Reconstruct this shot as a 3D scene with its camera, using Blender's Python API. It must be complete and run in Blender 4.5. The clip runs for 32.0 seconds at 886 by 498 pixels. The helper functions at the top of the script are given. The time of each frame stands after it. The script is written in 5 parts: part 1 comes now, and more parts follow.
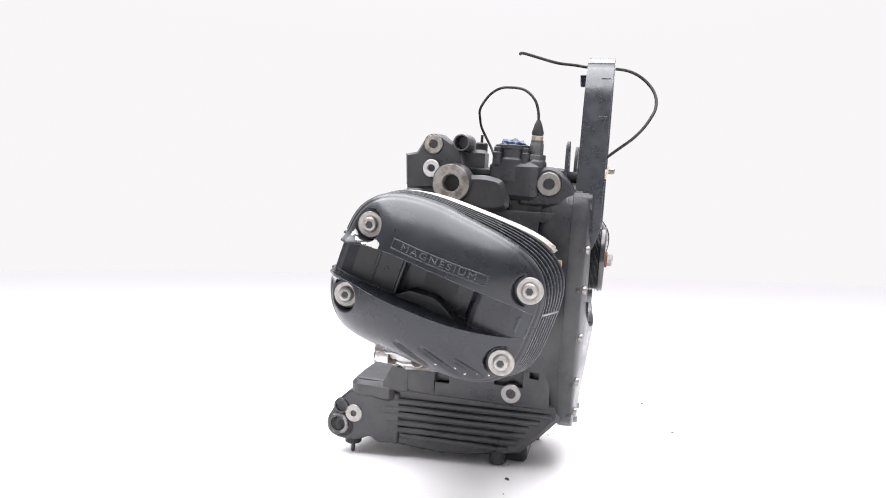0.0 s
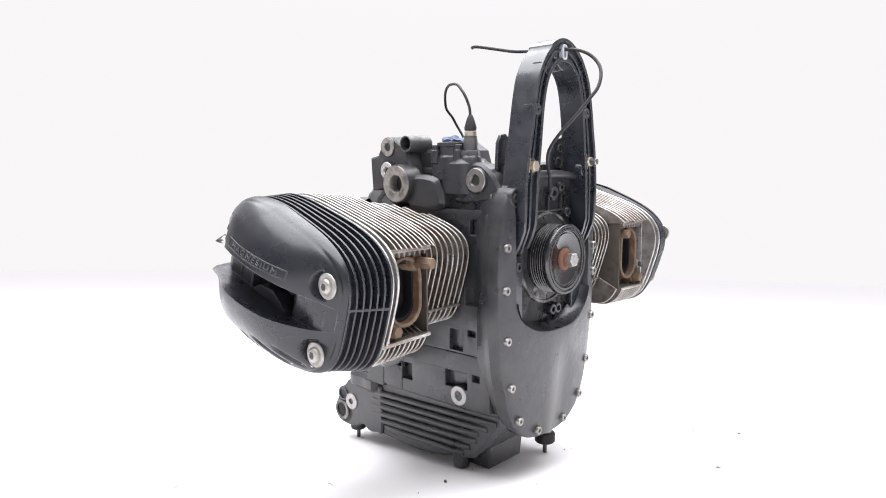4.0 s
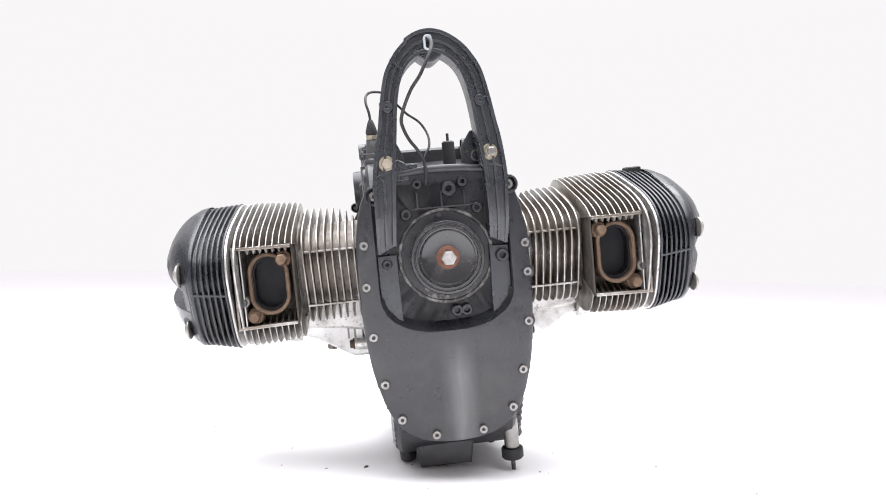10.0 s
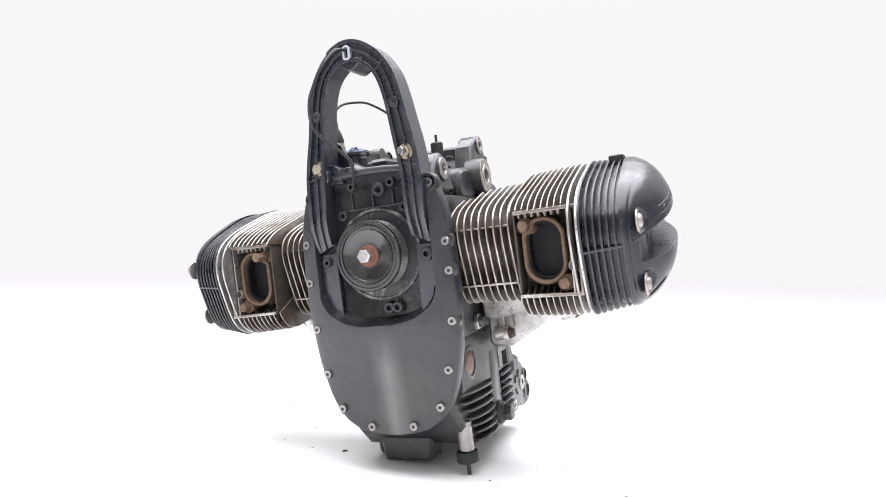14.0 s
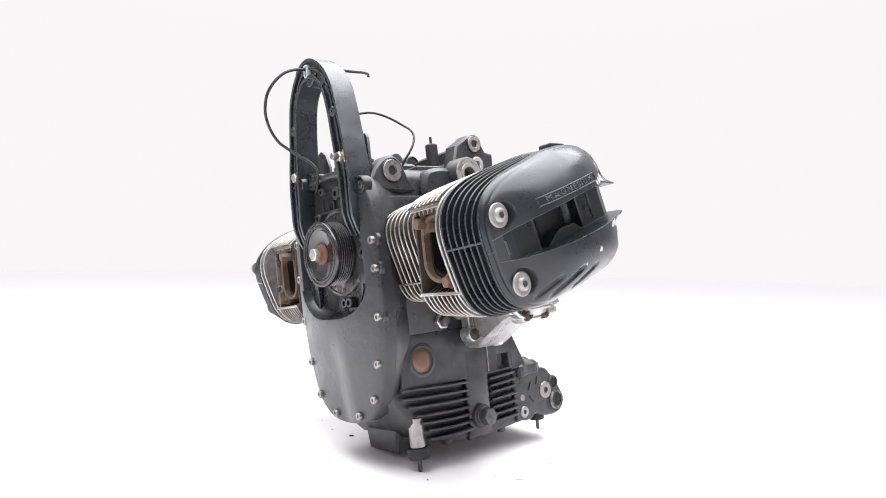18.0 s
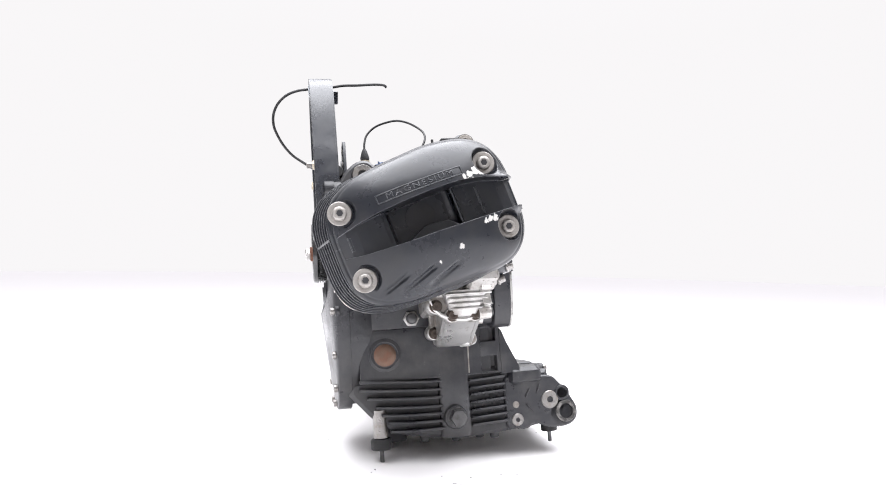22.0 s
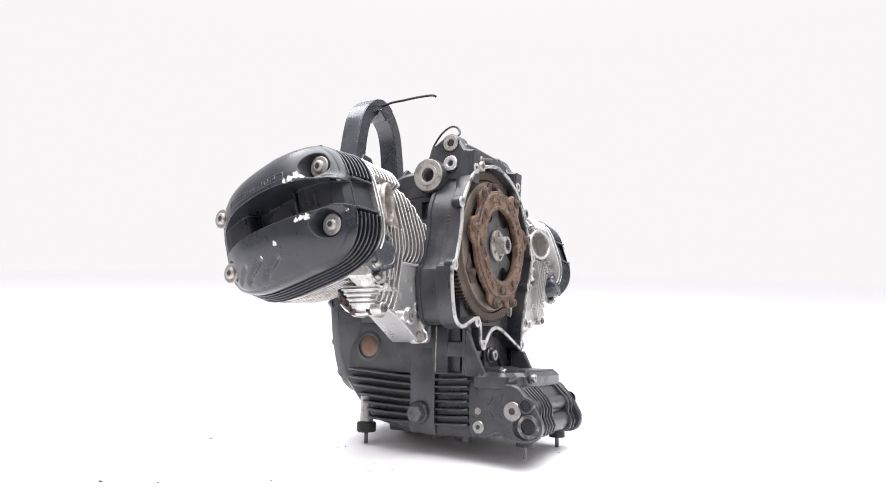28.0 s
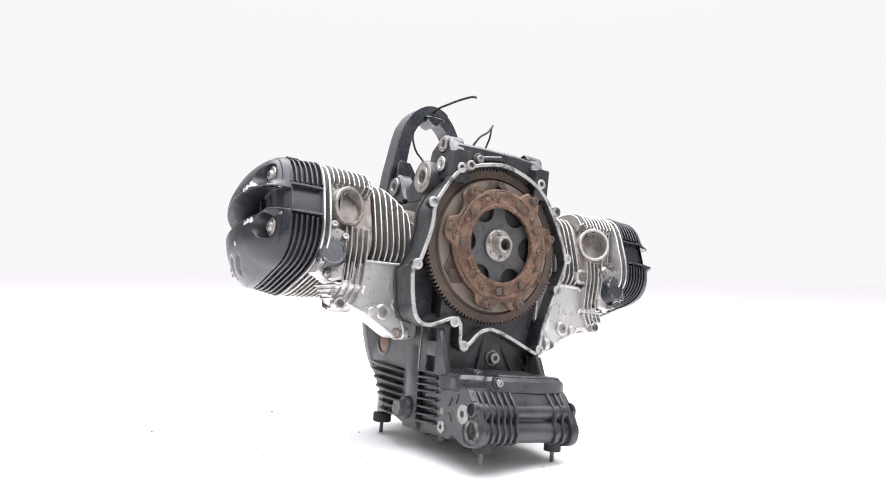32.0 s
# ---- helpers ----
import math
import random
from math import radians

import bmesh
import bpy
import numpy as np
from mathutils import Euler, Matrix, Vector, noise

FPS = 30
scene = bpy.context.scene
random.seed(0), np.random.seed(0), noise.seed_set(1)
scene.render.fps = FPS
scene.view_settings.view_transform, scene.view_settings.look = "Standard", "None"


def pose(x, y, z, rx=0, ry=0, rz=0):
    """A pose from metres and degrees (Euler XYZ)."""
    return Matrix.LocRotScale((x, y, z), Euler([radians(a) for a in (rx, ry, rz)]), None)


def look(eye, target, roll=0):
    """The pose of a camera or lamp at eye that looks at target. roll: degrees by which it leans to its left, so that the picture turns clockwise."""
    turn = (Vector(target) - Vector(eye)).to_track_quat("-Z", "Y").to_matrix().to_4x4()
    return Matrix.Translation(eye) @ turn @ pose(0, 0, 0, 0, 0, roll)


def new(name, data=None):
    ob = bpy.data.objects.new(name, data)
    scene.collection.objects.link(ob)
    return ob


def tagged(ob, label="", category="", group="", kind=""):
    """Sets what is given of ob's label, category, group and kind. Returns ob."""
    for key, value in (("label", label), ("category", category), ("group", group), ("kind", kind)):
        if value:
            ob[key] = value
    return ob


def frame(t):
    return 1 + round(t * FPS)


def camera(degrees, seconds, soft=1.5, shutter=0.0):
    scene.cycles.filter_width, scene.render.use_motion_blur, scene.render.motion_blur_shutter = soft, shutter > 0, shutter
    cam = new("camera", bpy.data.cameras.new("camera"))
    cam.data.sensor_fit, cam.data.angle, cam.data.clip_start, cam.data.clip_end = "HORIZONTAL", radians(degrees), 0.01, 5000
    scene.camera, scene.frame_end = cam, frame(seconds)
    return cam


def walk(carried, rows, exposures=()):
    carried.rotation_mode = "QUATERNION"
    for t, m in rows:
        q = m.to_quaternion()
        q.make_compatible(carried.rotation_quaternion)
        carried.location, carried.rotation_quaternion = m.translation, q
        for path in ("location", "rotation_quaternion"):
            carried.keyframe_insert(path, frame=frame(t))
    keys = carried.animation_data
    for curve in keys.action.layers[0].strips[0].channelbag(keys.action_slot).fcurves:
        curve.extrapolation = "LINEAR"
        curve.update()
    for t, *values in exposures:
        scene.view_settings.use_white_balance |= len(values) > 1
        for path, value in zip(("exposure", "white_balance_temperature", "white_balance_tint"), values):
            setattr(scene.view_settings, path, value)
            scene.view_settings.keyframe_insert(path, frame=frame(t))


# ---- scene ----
# ---- camera ----
cam = camera(66.77, 32.0, soft=1.0)
EYE, AIM = (0.0, -1.1077, 0.316), (-0.0249, -0.008, 0.3216)
walk(cam, [(0.0, look(EYE, AIM, 1.0)), (32.0, look(EYE, AIM, 1.0))])

# ---- light ----
world = bpy.data.worlds.new("studio_white")
scene.world = world
world.use_nodes = True
wn = world.node_tree
wn.nodes.clear()
w_out = wn.nodes.new("ShaderNodeOutputWorld")
w_bg = wn.nodes.new("ShaderNodeBackground")
w_tc = wn.nodes.new("ShaderNodeTexCoord")
w_sep = wn.nodes.new("ShaderNodeSeparateXYZ")
w_ramp = wn.nodes.new("ShaderNodeValToRGB")
w_ramp.color_ramp.elements[0].position = 0.3
w_ramp.color_ramp.elements[0].color = (0.945, 0.929, 0.938, 1)
w_ramp.color_ramp.elements[1].position = 1.0
w_ramp.color_ramp.elements[1].color = (1.08, 1.05, 1.12, 1)
wn.links.new(w_tc.outputs["Generated"], w_sep.inputs[0])
wn.links.new(w_sep.outputs["Z"], w_ramp.inputs[0])
wn.links.new(w_ramp.outputs[0], w_bg.inputs[0])
wn.links.new(w_bg.outputs[0], w_out.inputs[0])
w_bg.inputs[1].default_value = 1.0


def softbox(name, eye, aim, size, power, color=(1, 1, 1)):
    data = bpy.data.lights.new(name, "AREA")
    data.shape, data.size, data.energy, data.color = "SQUARE", size, power, color
    ob = new(name, data)
    ob.matrix_basis = look(eye, aim)
    return ob


softbox("ceiling_softbox", (0.0, 0.0, 2.2), (0, 0.0, 0.2), 3.0, 185.0, (0.95, 0.96, 1.0))

# ---- materials ----


def mat(name, base, rough=0.5, metal=0.0, spots=None, amount=0.3, scale=40.0, grain=0.08, bump=0.25, bump_scale=900.0,
        spread=(0.5, 0.68), spec=0.5, edge=0.0, worn=None, grime=None, rub=(0.42, 0.62), specks=None, uneven=0.0):
    """A surface: base colour with fine grain, larger stains of a second colour, and a small relief."""
    m = bpy.data.materials.new(name)
    m.use_nodes = True
    t = m.node_tree
    b = t.nodes["Principled BSDF"]
    tc = t.nodes.new("ShaderNodeTexCoord")

    def noise_at(s, detail=4.0, rough_n=0.6):
        n = t.nodes.new("ShaderNodeTexNoise")
        n.inputs["Scale"].default_value = s
        n.inputs["Detail"].default_value = detail
        n.inputs["Roughness"].default_value = rough_n
        t.links.new(tc.outputs["Object"], n.inputs["Vector"])
        return n

    fine, large = noise_at(bump_scale), noise_at(scale, 7.0, 0.65)
    mix = t.nodes.new("ShaderNodeMix")
    mix.data_type = "RGBA"
    dark = [c * (1 - grain * 2.5) for c in base]
    light = [min(1, c * (1 + grain * 2.5)) for c in base]
    mix.inputs["A"].default_value, mix.inputs["B"].default_value = (*dark, 1), (*light, 1)
    t.links.new(fine.outputs["Fac"], mix.inputs["Factor"])
    last = mix.outputs["Result"]
    if spots:
        ramp = t.nodes.new("ShaderNodeValToRGB")
        ramp.color_ramp.elements[0].position, ramp.color_ramp.elements[1].position = spread
        ramp.color_ramp.elements[1].color = (amount, amount, amount, 1)
        ramp.color_ramp.elements[0].color = (0, 0, 0, 1)
        if grime:
            # more oily dirt towards the front of the engine
            sp = t.nodes.new("ShaderNodeSeparateXYZ")
            gr = t.nodes.new("ShaderNodeMapRange")
            gr.inputs["From Min"].default_value, gr.inputs["From Max"].default_value = grime
            gr.inputs["To Min"].default_value, gr.inputs["To Max"].default_value = -0.11, 0.11
            add = t.nodes.new("ShaderNodeMath")
            t.links.new(tc.outputs["Object"], sp.inputs[0])
            t.links.new(sp.outputs["Y"], gr.inputs["Value"])
            t.links.new(gr.outputs["Result"], add.inputs[0])
            t.links.new(large.outputs["Fac"], add.inputs[1])
            t.links.new(add.outputs["Value"], ramp.inputs[0])
        else:
            t.links.new(large.outputs["Fac"], ramp.inputs[0])
        m2 = t.nodes.new("ShaderNodeMix")
        m2.data_type = "RGBA"
        m2.inputs["B"].default_value = (*spots, 1)
        t.links.new(ramp.outputs["Color"], m2.inputs["Factor"])
        t.links.new(last, m2.inputs["A"])
        last = m2.outputs["Result"]
    if specks:
        # small specks and nicks of another colour
        colour, share, size, low = specks
        sn = noise_at(size, 3.0, 0.75)
        sr = t.nodes.new("ShaderNodeMapRange")
        sr.inputs["From Min"].default_value, sr.inputs["From Max"].default_value = low, low + 0.06
        sr.inputs["To Max"].default_value = share
        t.links.new(sn.outputs["Fac"], sr.inputs["Value"])
        m4 = t.nodes.new("ShaderNodeMix")
        m4.data_type = "RGBA"
        m4.inputs["B"].default_value = (*colour, 1)
        t.links.new(sr.outputs["Result"], m4.inputs["Factor"])
        t.links.new(last, m4.inputs["A"])
        last = m4.outputs["Result"]
    t.links.new(last, b.inputs["Base Color"])
    rr = t.nodes.new("ShaderNodeMapRange")
    rr.inputs["From Min"].default_value, rr.inputs["From Max"].default_value = 0.34, 0.66
    rr.inputs["To Min"].default_value, rr.inputs["To Max"].default_value = max(0.05, rough - 0.11), min(1, rough + 0.15)
    t.links.new(large.outputs["Fac"], rr.inputs["Value"])
    t.links.new(rr.outputs["Result"], b.inputs["Roughness"])
    b.inputs["Metallic"].default_value = metal
    b.inputs["Specular IOR Level"].default_value = spec
    if bump:
        bn = t.nodes.new("ShaderNodeBump")
        bn.inputs["Strength"].default_value = bump
        bn.inputs["Distance"].default_value = 0.0006
        t.links.new(fine.outputs["Fac"], bn.inputs["Height"])
        t.links.new(bn.outputs["Normal"], b.inputs["Normal"])
    if uneven:
        # slow waves of a hand-worn casting
        wave = t.nodes.new("ShaderNodeBump")
        wave.inputs["Strength"].default_value, wave.inputs["Distance"].default_value = uneven, 0.004
        t.links.new(noise_at(34.0, 3.0, 0.55).outputs["Fac"], wave.inputs["Height"])
        if bump:
            t.links.new(wave.outputs["Normal"], bn.inputs["Normal"])
        else:
            t.links.new(wave.outputs["Normal"], b.inputs["Normal"])
    if edge:
        # rounded edges, rubbed through to a lighter colour where they stand out
        bv = t.nodes.new("ShaderNodeBevel")
        bv.samples = 6
        bv.inputs["Radius"].default_value = edge * 0.001
        if uneven:
            t.links.new(bv.outputs["Normal"], wave.inputs["Normal"])
        elif bump:
            t.links.new(bv.outputs["Normal"], bn.inputs["Normal"])
        else:
            t.links.new(bv.outputs["Normal"], b.inputs["Normal"])
        if worn:
            geo = t.nodes.new("ShaderNodeNewGeometry")
            dot = t.nodes.new("ShaderNodeVectorMath")
            dot.operation = "DOT_PRODUCT"
            t.links.new(geo.outputs["Normal"], dot.inputs[0])
            t.links.new(bv.outputs["Normal"], dot.inputs[1])
            mid = noise_at(scale * 7, 5.0, 0.7)
            lim = t.nodes.new("ShaderNodeMapRange")
            lim.inputs["From Min"].default_value, lim.inputs["From Max"].default_value = 0.985, 0.86
            lim.inputs["To Min"].default_value, lim.inputs["To Max"].default_value = 0.0, 1.0
            t.links.new(dot.outputs["Value"], lim.inputs["Value"])
            cut = t.nodes.new("ShaderNodeMapRange")
            cut.inputs["From Min"].default_value, cut.inputs["From Max"].default_value = rub
            t.links.new(mid.outputs["Fac"], cut.inputs["Value"])
            mul = t.nodes.new("ShaderNodeMath")
            mul.operation = "MULTIPLY"
            t.links.new(lim.outputs["Result"], mul.inputs[0])
            t.links.new(cut.outputs["Result"], mul.inputs[1])
            m3 = t.nodes.new("ShaderNodeMix")
            m3.data_type = "RGBA"
            m3.inputs["B"].default_value = (*worn, 1)
            t.links.new(mul.outputs["Value"], m3.inputs["Factor"])
            t.links.new(last, m3.inputs["A"])
            t.links.new(m3.outputs["Result"], b.inputs["Base Color"])
    return m


BLACK = mat("black_case_paint", (0.0243, 0.0250, 0.0292), 0.33, spots=(0.085, 0.081, 0.076), amount=0.55, scale=16, spread=(0.46, 0.74), bump=0.05, spec=0.54, edge=1.5, worn=(0.17, 0.168, 0.162), rub=(0.5, 0.72), specks=((0.16, 0.155, 0.15), 0.4, 150, 0.69), uneven=0.30)
COVER = mat("black_magnesium_paint", (0.0148, 0.0165, 0.0215), 0.29, spots=(0.034, 0.032, 0.031), amount=0.5, scale=14, bump=0.0, spec=0.46, edge=1.2, worn=(0.16, 0.165, 0.175), rub=(0.3, 0.55), uneven=0.14)
PLASTIC = mat("black_glass_fibre_plastic", (0.0145, 0.0172, 0.0242), 0.29, spots=(0.055, 0.056, 0.06), amount=0.3, scale=30, bump=0.03, spec=0.85, edge=1.2, worn=(0.16, 0.16, 0.165), specks=((0.13, 0.13, 0.13), 0.3, 200, 0.70))
# dark tone for insides; on discs in bores and sockets it stands for shade
DARK = mat("dark_inside_and_shade", (0.026, 0.026, 0.029), 0.5, spots=(0.045, 0.042, 0.038), amount=0.5, bump=0.2)
ALLOY = mat("cast_aluminium", (0.58, 0.57, 0.555), 0.38, 0.85, spots=(0.24, 0.20, 0.165), amount=0.75, scale=24, bump=0.35, spread=(0.50, 0.74), edge=1.0, worn=(0.85, 0.84, 0.82), specks=((0.14, 0.12, 0.10), 0.7, 160, 0.58))
BRIGHT = mat("clean_cast_aluminium", (0.60, 0.595, 0.585), 0.36, 0.82, spots=(0.22, 0.20, 0.18), amount=0.8, scale=22, bump=0.35, spread=(0.50, 0.70), edge=1.2, worn=(0.88, 0.87, 0.85), grime=(-0.09, -0.14), specks=((0.20, 0.18, 0.155), 0.4, 90, 0.62))
STAINED = mat("heat_stained_aluminium", (0.27, 0.25, 0.23), 0.55, 0.55, spots=(0.10, 0.07, 0.05), amount=0.8, scale=30, bump=0.4)
STEEL = mat("zinc_plated_steel", (0.30, 0.29, 0.28), 0.34, 0.9, spots=(0.22, 0.18, 0.14), amount=0.5, scale=120, bump=0.15)
BRASSY = mat("yellow_zinc_steel", (0.50, 0.45, 0.36), 0.38, 0.85, spots=(0.25, 0.16, 0.08), amount=0.5, scale=120, bump=0.15)
RUST = mat("rusted_steel", (0.095, 0.048, 0.031), 0.60, 0.25, spots=(0.20, 0.128, 0.085), amount=0.9, scale=34, grain=0.16, bump=0.6, bump_scale=420, spread=(0.44, 0.62), edge=1.4, worn=(0.34, 0.27, 0.21), specks=((0.040, 0.029, 0.024), 0.85, 110, 0.53))
RUSTDARK = mat("dark_rusted_steel", (0.075, 0.058, 0.048), 0.7, 0.3, spots=(0.16, 0.10, 0.065), amount=0.7, scale=30, grain=0.12, bump=0.5, bump_scale=500)
REDRUST = mat("orange_rust", (0.165, 0.072, 0.045), 0.75, 0.1, spots=(0.10, 0.05, 0.034), amount=0.7, scale=90, bump=0.5, bump_scale=600)
GUNMETAL = mat("dark_machined_steel", (0.11, 0.11, 0.112), 0.42, 0.6, spots=(0.05, 0.045, 0.04), amount=0.6, scale=60, bump=0.15)
RUBBER = mat("black_rubber", (0.018, 0.018, 0.019), 0.6, bump=0.1)
CLOTH = mat("blue_rag", (0.10, 0.13, 0.21), 0.9, spots=(0.32, 0.35, 0.41), amount=0.7, scale=60, bump=0.6, bump_scale=700)
FLOORM = mat("white_turntable_paint", (0.94, 0.926, 0.927), 0.7, spots=(0.934, 0.92, 0.92), amount=0.6, scale=5, grain=0.006, bump=0.05, bump_scale=300, spec=0.05)
PORTBROWN = mat("dark_stained_aluminium", (0.085, 0.072, 0.06), 0.7, 0.3, spots=(0.04, 0.034, 0.03), amount=0.8, scale=40, bump=0.4)
SLOTGREY = mat("clip_and_slot_grey", (0.45, 0.48, 0.51), 0.4, bump=0.1)
GLOSS = mat("glossy_black_enamel", (0.014, 0.014, 0.016), 0.14, 0.1, spots=(0.05, 0.045, 0.04), amount=0.4, scale=40, bump=0.0, spec=1.0, edge=0.8, worn=(0.2, 0.2, 0.2))
TANRUST = mat("tan_rusted_plug", (0.17, 0.11, 0.082), 0.45, 0.75, spots=(0.22, 0.09, 0.06), amount=0.7, scale=70, bump=0.4, bump_scale=600)
# outer floor toned below the turntable, so brightness eases to the backdrop by colour
STUDIO = mat("backdrop_matched_white", (0.912, 0.902, 0.908), 0.75, spots=(0.904, 0.894, 0.90), amount=0.6, scale=3, grain=0.006, bump=0.05, bump_scale=300, spec=0.05)
BLOCKM = mat("light_block_grey", (0.30, 0.29, 0.285), 0.8, spots=(0.27, 0.26, 0.255), amount=0.5, scale=3, bump=0.1)
EYEFACE = mat("stained_machined_face", (0.34, 0.32, 0.295), 0.5, 0.5, spots=(0.12, 0.10, 0.085), amount=0.8, scale=60, bump=0.3, spread=(0.45, 0.62), edge=1.0)
FIN = mat("stained_fin_aluminium", (0.50, 0.488, 0.468), 0.36, 0.85, spots=(0.20, 0.16, 0.125), amount=0.85, scale=22, bump=0.35, spread=(0.44, 0.64), edge=1.3, worn=(0.76, 0.75, 0.73), grime=(-0.10, -0.22), rub=(0.25, 0.45), specks=((0.14, 0.115, 0.095), 0.6, 130, 0.60))
MATING = mat("stained_mating_face", (0.43, 0.422, 0.41), 0.42, 0.5, spots=(0.07, 0.066, 0.062), amount=0.95, scale=40, bump=0.3, spread=(0.48, 0.62), edge=0.8)
CLEANBOLT = mat("dull_bright_steel", (0.37, 0.352, 0.333), 0.42, 0.6, spots=(0.28, 0.25, 0.22), amount=0.6, scale=150, bump=0.2, edge=0.6)
TANFACE = mat("rust_filmed_steel", (0.20, 0.168, 0.138), 0.55, 0.35, spots=(0.13, 0.085, 0.06), amount=0.8, scale=30, bump=0.3, spread=(0.48, 0.7))
RINGDARK = mat("oily_bare_metal", (0.06, 0.058, 0.056), 0.42, 0.5, spots=(0.26, 0.25, 0.24), amount=0.9, scale=75, bump=0.2, spread=(0.47, 0.60))
# brown gap film; pale blotches put in for reflections between the fins
GAPBROWN = mat("brown_film_with_reflections", (0.20, 0.17, 0.145), 0.45, 0.5, spots=(0.42, 0.39, 0.36), amount=0.8, scale=26, bump=0.4, spread=(0.48, 0.62), specks=((0.07, 0.05, 0.04), 0.6, 120, 0.58))
# near-black put into the port's throat and end plate as its unlit depth
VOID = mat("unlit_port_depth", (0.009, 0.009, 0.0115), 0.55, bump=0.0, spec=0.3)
GRIT = mat("dark_grit", (0.09, 0.08, 0.07), 0.8, bump=0.3)

COVERFRONT = BLACK.copy()
COVERFRONT.name = "black_case_paint_streaked"
ft = COVERFRONT.node_tree
fb = ft.nodes["Principled BSDF"]
f_old = fb.inputs["Base Color"].links[0].from_socket
f_tc = ft.nodes.new("ShaderNodeTexCoord")
f_map = ft.nodes.new("ShaderNodeMapping")
f_map.inputs["Scale"].default_value = (55.0, 55.0, 7.0)
f_noise = ft.nodes.new("ShaderNodeTexNoise")
f_noise.inputs["Scale"].default_value, f_noise.inputs["Detail"].default_value = 1.0, 6.0
f_sep = ft.nodes.new("ShaderNodeSeparateXYZ")
ft.links.new(f_tc.outputs["Object"], f_map.inputs["Vector"])
ft.links.new(f_map.outputs["Vector"], f_noise.inputs["Vector"])
ft.links.new(f_tc.outputs["Object"], f_sep.inputs[0])


def f_math(op, a, b_):
    n = ft.nodes.new("ShaderNodeMath")
    n.operation = op
    n.use_clamp = op == "MULTIPLY"
    for i, q in enumerate((a, b_)):
        if isinstance(q, float):
            n.inputs[i].default_value = q
        else:
            ft.links.new(q, n.inputs[i])
    return n.outputs[0]


# lighter streak, painted highlight and rubbing, down the cover's middle below the belt drive
f_dx = f_math("ABSOLUTE", f_math("SUBTRACT", f_sep.outputs["X"], 0.006), 0.0)
f_band = f_math("SUBTRACT", 1.0, f_math("DIVIDE", f_dx, 0.026))
f_low = f_math("MULTIPLY", f_math("SUBTRACT", -0.102, f_sep.outputs["Z"]), 18.0)
f_fac = f_math("MULTIPLY", f_math("MULTIPLY", f_math("MULTIPLY", f_band, f_low), f_noise.outputs["Fac"]), 1.5)
f_mix = ft.nodes.new("ShaderNodeMix")
f_mix.data_type = "RGBA"
f_mix.inputs["B"].default_value = (0.15, 0.15, 0.15, 1)
ft.links.new(f_fac, f_mix.inputs["Factor"])
ft.links.new(f_old, f_mix.inputs["A"])
ft.links.new(f_mix.outputs["Result"], fb.inputs["Base Color"])

# ---- mesh helpers: lengths in millimetres, in the engine's own axes ----
MM = 0.001
ENGINE = Matrix(((0.98931, -0.0972, -0.10872, -0.05226), (0.08886, 0.9929, -0.07909, 0.06527),
                 (0.11564, 0.06858, 0.99092, 0.33011), (0, 0, 0, 1)))
WALL_BOSSES = ((15, 89, 10), (-45, 59, 7.5), (51, 61, 7.5), (34, 97, 7), (-27, 98, 6.5), (-76, -4, 6.5), (79, -6, 9))
WALL_RIBS = ((-29.5, -27, 65, 88), (3, 5.5, 66, 88), (34, 36.5, 66, 87), (-35, 47, 64, 66.5))
MIRROR = [1.0, 0.0]       # side of the engine that is being built: sign of x, shift along y


def part(name, bm, material, parent, label="", smooth=40.0):
    """One bmesh as one mesh under a thing or a part."""
    for v in bm.verts:
        v.co = Vector((v.co.x * MIRROR[0], v.co.y + MIRROR[1], v.co.z)) * MM
    bmesh.ops.recalc_face_normals(bm, faces=bm.faces)
    me = bpy.data.meshes.new(name)
    bm.to_mesh(me)
    bm.free()
    me.materials.append(material)
    ob = new(name, me)
    ob.parent = parent
    if parent is not None and parent.type == "EMPTY":
        ob.matrix_basis = ENGINE
    if smooth:
        for p in me.polygons:
            p.use_smooth = True
        me.set_sharp_from_angle(angle=radians(smooth))
    if label:
        tagged(ob, label)
    return ob


def loft(bm, loops, cap=True, closed=True):
    rings = [[bm.verts.new(p) for p in lp] for lp in loops]
    for a, b in zip(rings, rings[1:]):
        n = len(a)
        for i in range(n if closed else n - 1):
            j = (i + 1) % n
            try:
                bm.faces.new((a[i], a[j], b[j], b[i]))
            except ValueError:
                pass
    if cap:
        for r in (rings[0], rings[-1]):
            try:
                bm.faces.new(r)
            except ValueError:
                pass
    return rings


def axis3(ax, a, b, w):
    return {"x": (w, a, b), "y": (a, w, b), "z": (a, b, w)}[ax]


def shrink(pts, d):
    """A closed outline moved inwards by d."""
    n, out = len(pts), []
    area = sum(pts[i][0] * pts[(i + 1) % n][1] - pts[(i + 1) % n][0] * pts[i][1] for i in range(n))
    s = 1 if area > 0 else -1
    for i in range(n):
        p0, p1, p2 = Vector(pts[i - 1]), Vector(pts[i]), Vector(pts[(i + 1) % n])
        e1, e2 = (p1 - p0).normalized(), (p2 - p1).normalized()
        n1, n2 = Vector((-e1.y, e1.x)) * s, Vector((-e2.y, e2.x)) * s
        m = n1 + n2
        m = m / max(0.35, m.length_squared / 2) if m.length > 1e-6 else n1
        out.append(tuple(p1 + m * d))
    return out


